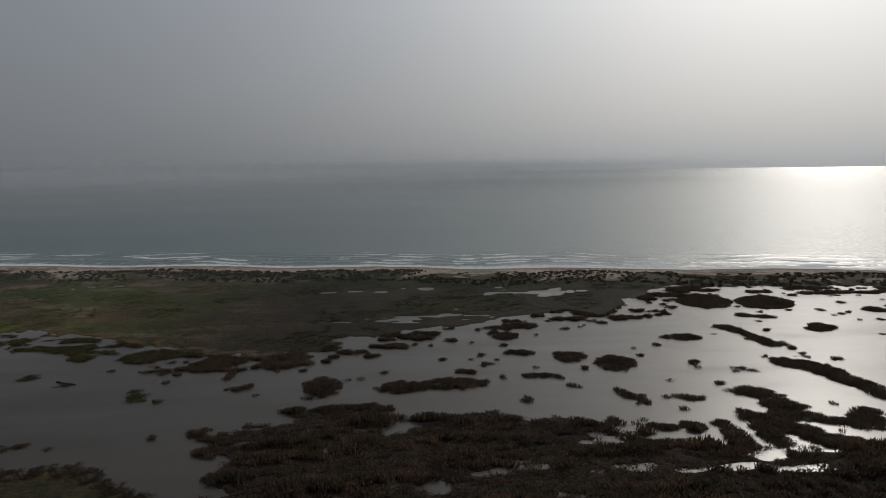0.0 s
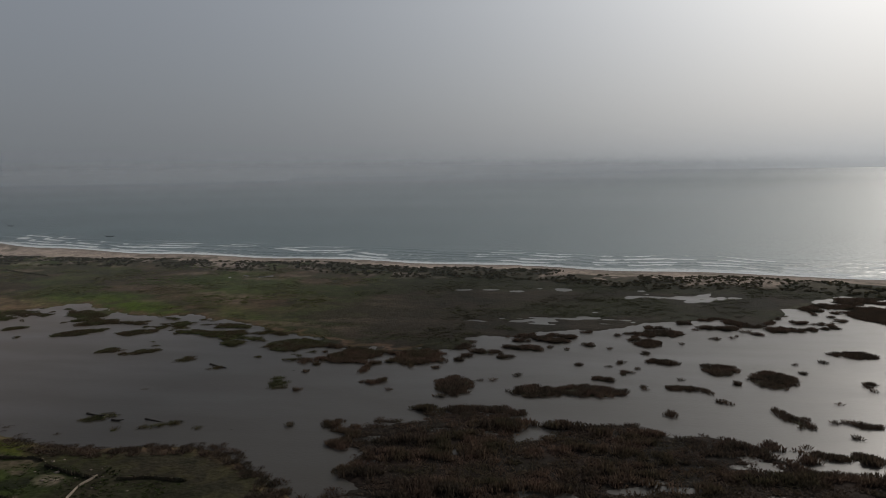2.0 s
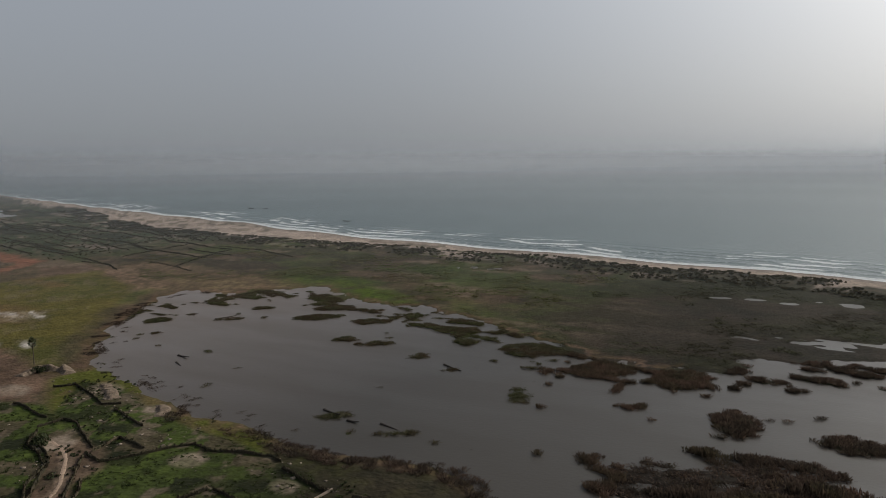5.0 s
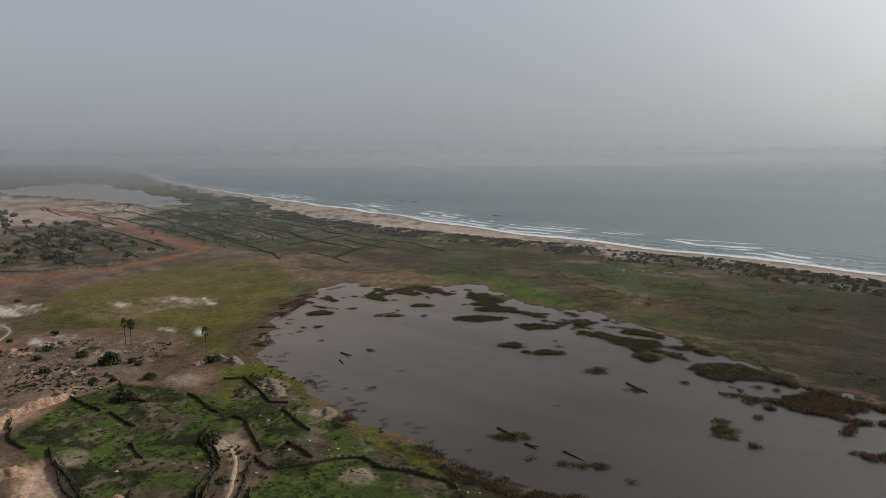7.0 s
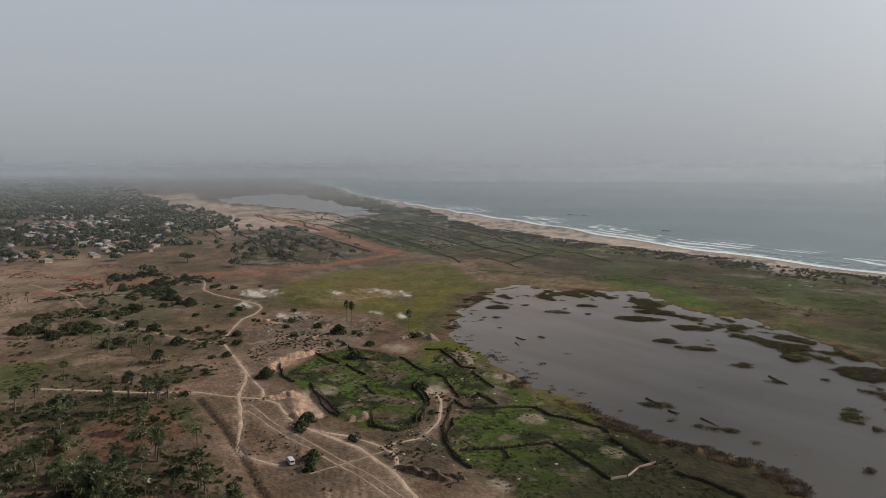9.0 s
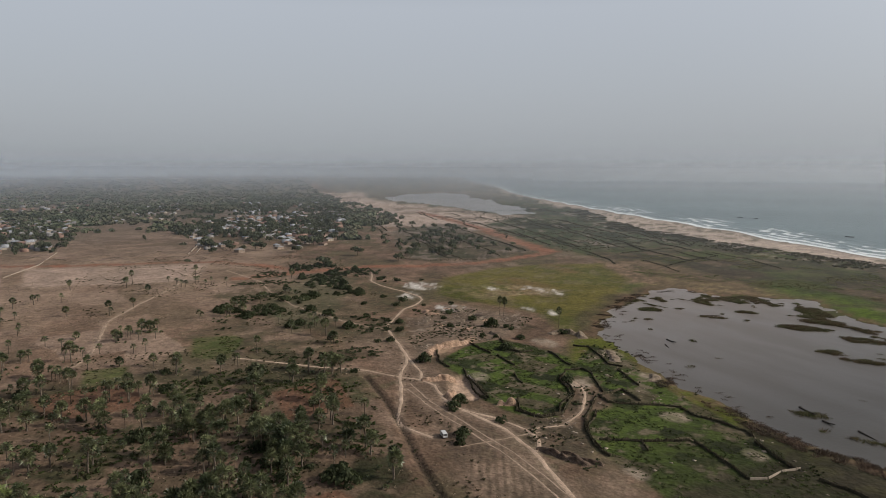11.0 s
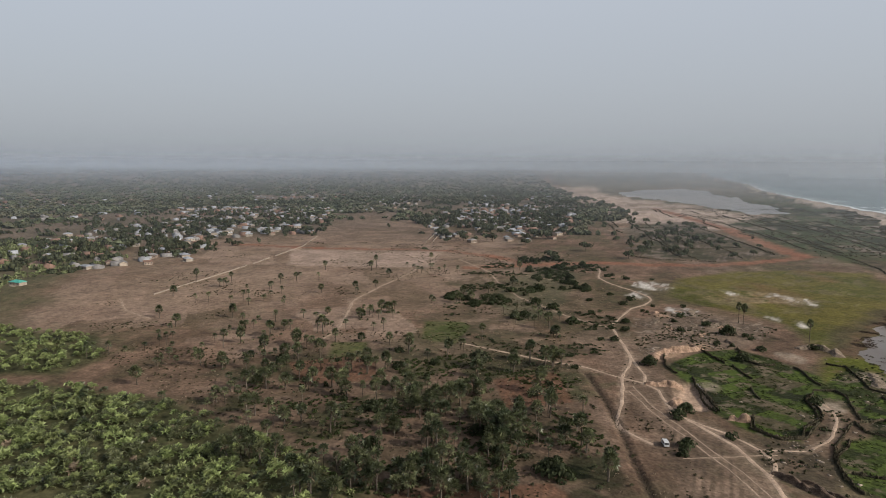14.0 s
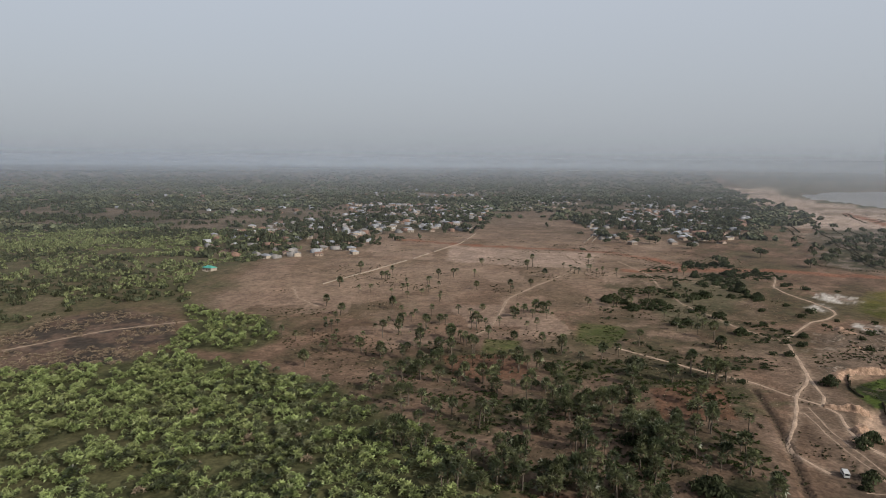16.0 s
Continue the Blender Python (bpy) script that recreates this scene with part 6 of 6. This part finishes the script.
FIELD_HEDGES = [[(-1060, 450), (-1040, 360)], [(-960, 440), (-945, 330)], [(-790, 405), (-775, 300)], [(-1000, 360), (-840, 330), (-720, 300)], [(-1020, 640), (-850, 600), (-700, 570)], [(-1350, 560), (-1100, 530), (-900, 500)], [(-1000, 580), (-985, 680)], [(-660, 500), (-680, 600)], [(-560, 480), (-600, 590)]]
FIELD_HEDGES += [[(-1154, 480), (-859, 428), (-735, 410)], [(-1100, 420), (-860, 385), (-700, 360)], [(-1117, 377), (-900, 330), (-690, 305)], [(-720, 237), (-687, 272), (-674, 320)], [(-900, 330), (-860, 428)], [(-1300, 620), (-1000, 560), (-760, 500)], [(-1250, 680), (-950, 610), (-700, 540)], [(-1150, 720), (-850, 650), (-600, 590)], [(-900, 520), (-930, 700)], [(-1080, 560), (-1100, 700)], [(-740, 480), (-760, 640)]]
ridge_rng = np.random.default_rng(440)
for k in range(34):
    t, u = ridge_rng.random(), ridge_rng.random()
    cx = -560 - 900 * t
    low, high = 430 + 0.10 * (-cx - 560), float(shore_at(cx)) - 150
    cy, long = low + (high - low) * u, 60 + 130 * ridge_rng.random()
    FIELD_HEDGES.append([(cx - long * 0.5, cy + long * 0.12), (cx, cy + 6 * ridge_rng.normal()), (cx + long * 0.5, cy - long * 0.12)])
for k in range(14):
    cx, cy = -720 - 380 * ridge_rng.random(), 300 + 120 * ridge_rng.random()
    long = 40 + 90 * ridge_rng.random()
    FIELD_HEDGES.append([(cx - long * 0.5, cy + long * 0.10), (cx + long * 0.5, cy - long * 0.10)])
HEDGES += [[(-295, 133), (-274, 130), (-255, 127)], [(-274, 178), (-265, 169), (-253, 166), (-243, 161), (-234, 150), (-227, 145), (-226, 135), (-236, 130), (-249, 138)], [(-239, 172), (-217, 151), (-207, 145), (-195, 140), (-186, 139)]]
for k, pts in enumerate(HEDGES + HEDGES_EAST):
    build_hedge(pts, 1.5, 0.5, 400 + k, "dark dead hedge fencing a vegetable garden", step=0.45, wander=1.6, core=True)
for k, pts in enumerate(FIELD_HEDGES):
    build_hedge(pts, 1.6, 1.5, 430 + k, "dark hedgerow between fields behind the beach", step=1.7, wander=14.0, bend=60.0)
build_hedge(DITCH, 0.7, 0.6, 450, "dark scrub along the edge of a dry ditch", step=2.0, wander=1.6)
build_wall([(-509, -191), (-530, -186), (-576, -173), (-667, -152), (-808, -125), (-925, -122)], 1.0, "long pale cement-block wall across dry land")
build_wall([(-846, 23), (-935, 37), (-1026, 49), (-1294, 40)], 1.6, "pale cement-block wall leading to the village")
build_wall([(-859, 33), (-1009, 55)], 1.6, "second pale wall along the village lane")
build_wall([(-152, 170), (-150, 176), (-152, 184), (-151, 192)], 0.8, "low pale wall between two gardens")


def build_bank(pts, height, depth, seed, mat, label):
    """A crumbling scarp of earth: a long back slope, and a steep fluted face."""
    p = np.array(pts, float)
    seg = np.linalg.norm(np.diff(p, axis=0), axis=1)
    s = np.concatenate([[0], np.cumsum(seg)])
    t = np.linspace(0, s[-1], max(12, int(s[-1] / 0.5)))
    x, y = np.interp(t, s, p[:, 0]), np.interp(t, s, p[:, 1])
    dx, dy = np.gradient(x), np.gradient(y)
    n = np.hypot(dx, dy)
    nx, ny = dy / n, -dx / n
    ends = np.sin(np.linspace(0, math.pi, len(t))) ** 0.4
    top = height * ends * (0.75 + fbm(t, t * 0, 3.5, seed + 4) * 1.5)
    v = []
    rows = ((-0.55, -0.05), (-0.34, 0.5), (-0.13, 0.9), (0.0, 1.0), (0.05, 0.82), (0.10, 0.5), (0.16, 0.22), (0.34, -0.05))
    for u, up in rows:
        flute = fbm(t, t * 0 + u, 2.2, seed, 3) * 2.4 * (0.0 <= u < 0.3) + fbm(t, t * 0, 9, seed + 2) * 4
        px, py = x + nx * (depth * u + flute), y + ny * (depth * u + flute)
        v.append(np.stack([px, py, lie_of_land(px, py) + top * up - 0.1], 1))
    c = len(t)
    i = np.arange(len(rows) - 1)[:, None] * c + np.arange(c - 1)[None]
    me = mesh_from("earth_bank", np.vstack(v), np.stack([i, i + 1, i + c + 1, i + c], 2).reshape(-1, 4), (mat,))
    tagged(new("earth_bank", me), label, "earth bank")


DARK_MUD = material("dark_earth", (0.105, 0.072, 0.052), 0.95, 0.4, 2.5, 0.4, 0.8)
build_bank([(-329, 126), (-339, 134), (-343, 140), (-344, 151), (-348, 161)], 3.6, 9, 501, EARTH, "crumbling scarp of orange sand above the gardens")
build_bank([(-290, 108), (-289, 113), (-288, 118), (-286, 125)], 3.0, 7, 502, EARTH, "eroded sandy bank round an open pit")
build_bank([(-256, 111), (-261, 112), (-267, 114), (-274, 118)], 2.2, 5, 508, EARTH, "broken lumps of orange earth beside a pit")
build_bank([(-200, 119), (-190, 122), (-186, 125), (-180, 128)], 2.6, 5, 503, DARK_MUD, "dark eroded gully edge beside the tracks")
build_bank([(-194, 125), (-186, 128), (-178, 131)], 2.0, 4, 509, DARK_MUD, "second ridge of an eroded gully")
build_bank([(-346, 213), (-349, 222), (-338, 229), (-330, 226)], 3.0, 8, 504, MUD, "heap of grey earth near the meadow")
build_bank([(-302, 224), (-296, 220), (-288, 217), (-280, 212)], 1.6, 8, 505, MUD, "low heap of pale earth between gardens")
build_bank([(-258, 216), (-252, 213), (-247, 208)], 1.3, 7, 510, MUD, "low spoil heap beside a garden")
build_bank([(-247, 127), (-244, 130), (-243, 134)], 4.6, 5, 506, EARTH, "steep mound of sandy earth in a garden")
build_bank([(-448, 200), (-438, 190), (-425, 188)], 1.6, 7, 507, MUD, "low bank of dug earth beside white sand")
build_bank([(-425, 172), (-432, 166), (-440, 170)], 1.8, 6, 511, EARTH, "small scarp of pale sand beside a track")
build_bank([(-395, 205), (-404, 196), (-398, 186)], 1.6, 7, 512, MUD, "low ring of dug earth near the meadow")

pit_rng = np.random.default_rng(530)
for k in range(11):
    cx, cy = ((-352, 160), (-360, 185), (-376, 176), (-372, 205), (-392, 196), (-405, 178), (-395, 158), (-418, 190), (-430, 168), (-415, 155), (-440, 182))[k]
    a0, wide = pit_rng.random() * 6.3, 3.5 + 4 * pit_rng.random()
    ring = [(cx + wide * math.cos(a0 + 0.7 * s), cy + wide * math.sin(a0 + 0.7 * s)) for s in range(4)]
    build_bank(ring, 1.0 + 1.1 * pit_rng.random(), 4.5, 531 + k, (EARTH, MUD)[k % 2], "low spoil bank round an old sand pit")


def build_driftwood():
    wood = material("wet_driftwood", (0.06, 0.05, 0.042), 0.8, 0.3, 0.8, 0.2, 0.3)
    for k, (ax, ay, bx, by) in enumerate(((-195, 244, -185, 241), (-167, 242, -154, 239), (-354, 338, -349, 351), (-181, 318, -170, 312), (-180, 239, -175, 238), (-300, 262, -291, 258), (-309, 271, -300, 270))):
        v0, v1 = Vector((ax, ay, 0.05)), Vector((bx, by, 0.2))
        me = trunk_mesh("driftwood", (v1 - v0).length, 0.55, 0.2, 0.9, 520 + k, wood, 7, 7)
        log = tagged(new("driftwood", me), "dark waterlogged trunk lying in the lagoon", "driftwood", "logs in the lagoon")
        log.matrix_world = Matrix.Translation(v0) @ (v1 - v0).to_track_quat("Z", "Y").to_matrix().to_4x4()


build_driftwood()


def sow_rubble():
    """Lumps of earth, broken blocks and bleached wood round the gardens."""
    v = np.array([(1, 0.1, 0.1), (-0.9, 0, 0.2), (0.1, 0.8, 0), (0, -0.9, 0.1), (0.1, 0.1, 0.8), (0, 0, -0.4)])
    f = np.array([(0, 2, 4), (2, 1, 4), (1, 3, 4), (3, 0, 4), (2, 0, 5), (1, 2, 5), (3, 1, 5), (0, 3, 5)])
    stone = material("pale_rubble", (0.235, 0.19, 0.15), 0.95, 0.35, 1.5, 0.3, 0.4, rand=0.4)
    q = np.vstack([scatter([(-330, 120), (-345, 158), (-350, 185), (-395, 228), (-460, 200), (-430, 150)], 2.7, seed=601), scatter(GARDEN_WEST, 9.0, seed=602), scatter(GARDEN_EAST, 9.0, seed=603), scatter(GARDEN_LANE, 5.0, seed=604), scatter([(-257, 173), (-226, 170), (-196, 140), (-170, 125), (-205, 118), (-228, 128)], 3.0, seed=605)])
    q = q[fbm(q[:, 0], q[:, 1], 13, 98, 3) > 0.03]
    x, y, z, r = bed(q, 606)
    n = len(x)
    sown("rubble", (v, f), x, y, z, 0.3 + 1.1 * r.random(n) ** 2.5, r.random(n) * 6.3, stone, "pale broken earth and stones round the gardens", "rubble", 0.2 + 0.35 * r.random(n))


def sow_brush():
    """Dead brush and weeds over the dug ground and along the garden banks."""
    q = np.vstack([scatter([(-325, 118), (-345, 158), (-350, 185), (-395, 232), (-470, 200), (-440, 150)], 2.6, seed=611), scatter([(-257, 176), (-226, 172), (-196, 142), (-170, 127), (-205, 118), (-228, 128)], 2.6, seed=612), scatter(GARDEN_LANE, 3.4, seed=613)])
    q = q[fbm(q[:, 0], q[:, 1], 15, 99, 3) > 0.06]
    x, y, z, r = bed(q, 614)
    n = len(x)
    dry = r.random(n) < 0.45
    for pick, mat, label in ((dry, SCRUB, "dead brush over dug ground"), (~dry, BUSH, "green weeds over dug ground")):
        k = int(pick.sum())
        sown("brush", leaf_cloud(3, 6, 0.34, 615), x[pick], y[pick], z[pick] - 0.15, 0.5 + 0.8 * r.random(k) ** 2, r.random(k) * 6.3, mat, label, "brush", 0.4 + 0.8 * r.random(k))


sow_rubble()
sow_brush()


def build_van():
    white = material("white_paint", (0.46, 0.46, 0.45), 0.35, 0.06, 0.6, 0.2, 0, 0.5)
    glass = material("dark_glass", (0.02, 0.022, 0.025), 0.08, 0.1, 1, 0.3, 0, 0.5)
    rubber = material("tyre_rubber", (0.02, 0.02, 0.02), 0.9, 0.2, 0.3, 0.1, 0.2)
    lamp = material("lamp_glass", (0.6, 0.6, 0.58), 0.2, 0.1, 0.3, 0.1, 0, 0.5)
    van = new("van")
    tagged(van, "white minibus parked on bare sandy ground", "van")
    prof = [(-2.35, 0.45), (-2.38, 1.0), (-2.25, 1.95), (-2.1, 2.05), (1.25, 2.05), (1.75, 1.35), (2.3, 1.1), (2.38, 0.75), (2.36, 0.45)]
    bm = bmesh.new()
    a, b = [bm.verts.new((x, -0.88, z)) for x, z in prof], [bm.verts.new((x, 0.88, z)) for x, z in prof]
    bm.faces.new(a)
    bm.faces.new(b[::-1])
    for k in range(len(prof)):
        j = (k + 1) % len(prof)
        bm.faces.new((a[j], a[k], b[k], b[j]))
    bmesh.ops.bevel(bm, geom=bm.edges[:], offset=0.06, segments=2, affect="EDGES")
    bmesh.ops.recalc_face_normals(bm, faces=bm.faces)
    part("body", bm, white, van)
    for side in (-1, 1):
        for x0, x1 in ((-2.0, -1.15), (-1.05, -0.2), (-0.1, 0.9)):
            bm = bmesh.new()
            box(bm, (x0 + x1) / 2, side * 0.885, 1.55, x1 - x0, 0.03, 0.55, 0.01)
            part("side_window", bm, glass, van)
        bm = bmesh.new()
        box(bm, 2.37, side * 0.62, 0.85, 0.05, 0.32, 0.2, 0.02)
        part("headlight", bm, lamp, van)
        for x in (-1.5, 1.45):
            bm = bmesh.new()
            bmesh.ops.create_cone(bm, cap_ends=True, segments=16, radius1=0.33, radius2=0.33, depth=0.22, matrix=pose(x, side * 0.8, 0.33, 90))
            wheel = part("wheel", bm, rubber, van)
            bm = bmesh.new()
            bmesh.ops.create_cone(bm, cap_ends=True, segments=12, radius1=0.19, radius2=0.16, depth=0.04, matrix=pose(x, side * 0.92, 0.33, 90))
            part("rim", bm, lamp, wheel)
    bm = bmesh.new()
    box(bm, 0, 0, 0, 0.03, 1.45, 0.72, 0.01)
    wind = part("windscreen", bm, glass, van)
    wind.matrix_local = pose(1.53, 0, 1.7, 0, -35, 0)
    bm = bmesh.new()
    box(bm, 0, 0, 0, 0.03, 1.4, 0.55, 0.01)
    back = part("rear_window", bm, glass, van)
    back.matrix_local = pose(-2.33, 0, 1.5, 0, 8, 0)
    bm = bmesh.new()
    box(bm, 2.4, 0, 0.52, 0.12, 1.7, 0.2, 0.03)
    part("bumper", bm, rubber, van)
    van.matrix_world = pose(-223, 92, place(-223, 92), 0, 0, 173)


def build_boats():
    wood = material("tarred_wood", (0.05, 0.045, 0.04), 0.7, 0.3, 1.0, 0.2, 0.2)

    def hull():
        bm = bmesh.new()
        rows = []
        for k in range(11):
            t = k / 10 * 2 - 1
            w, lift = 0.9 * (1 - t * t) ** 0.6 + 0.02, 0.7 * abs(t) ** 3
            rows.append([bm.verts.new((t * 7, w * sx, z + lift)) for sx, z in ((-1, 0.9), (-0.7, 0.1), (0, -0.25), (0.7, 0.1), (1, 0.9))] + [bm.verts.new((t * 6.8, w * sx, z + lift)) for sx, z in ((0.85, 0.86), (0, 0.15), (-0.85, 0.86))])
        for p, q in zip(rows[:-1], rows[1:]):
            for i in range(8):
                bm.faces.new((p[i], p[(i + 1) % 8], q[(i + 1) % 8], q[i]))
        bmesh.ops.recalc_face_normals(bm, faces=bm.faces)
        return bm

    boat = new("fishing_boat")
    tagged(boat, "long dark wooden fishing boat on the sea", "boat", "boats off the beach")
    part("hull", hull(), wood, boat)
    for x in (-3, 0, 3):
        bm = bmesh.new()
        box(bm, x, 0, 0.62, 0.3, 1.5, 0.06, 0.01)
        part("thwart", bm, wood, boat)
    boat.matrix_world = pose(-1079, 1120, 0.1, 0, 0, 12)
    copy_thing(boat, pose(-1040, 1122, 0.1, 0, 0, -8))
    copy_thing(boat, pose(-700, 945, 0.1, 0, 0, 5))


build_van()
build_boats()
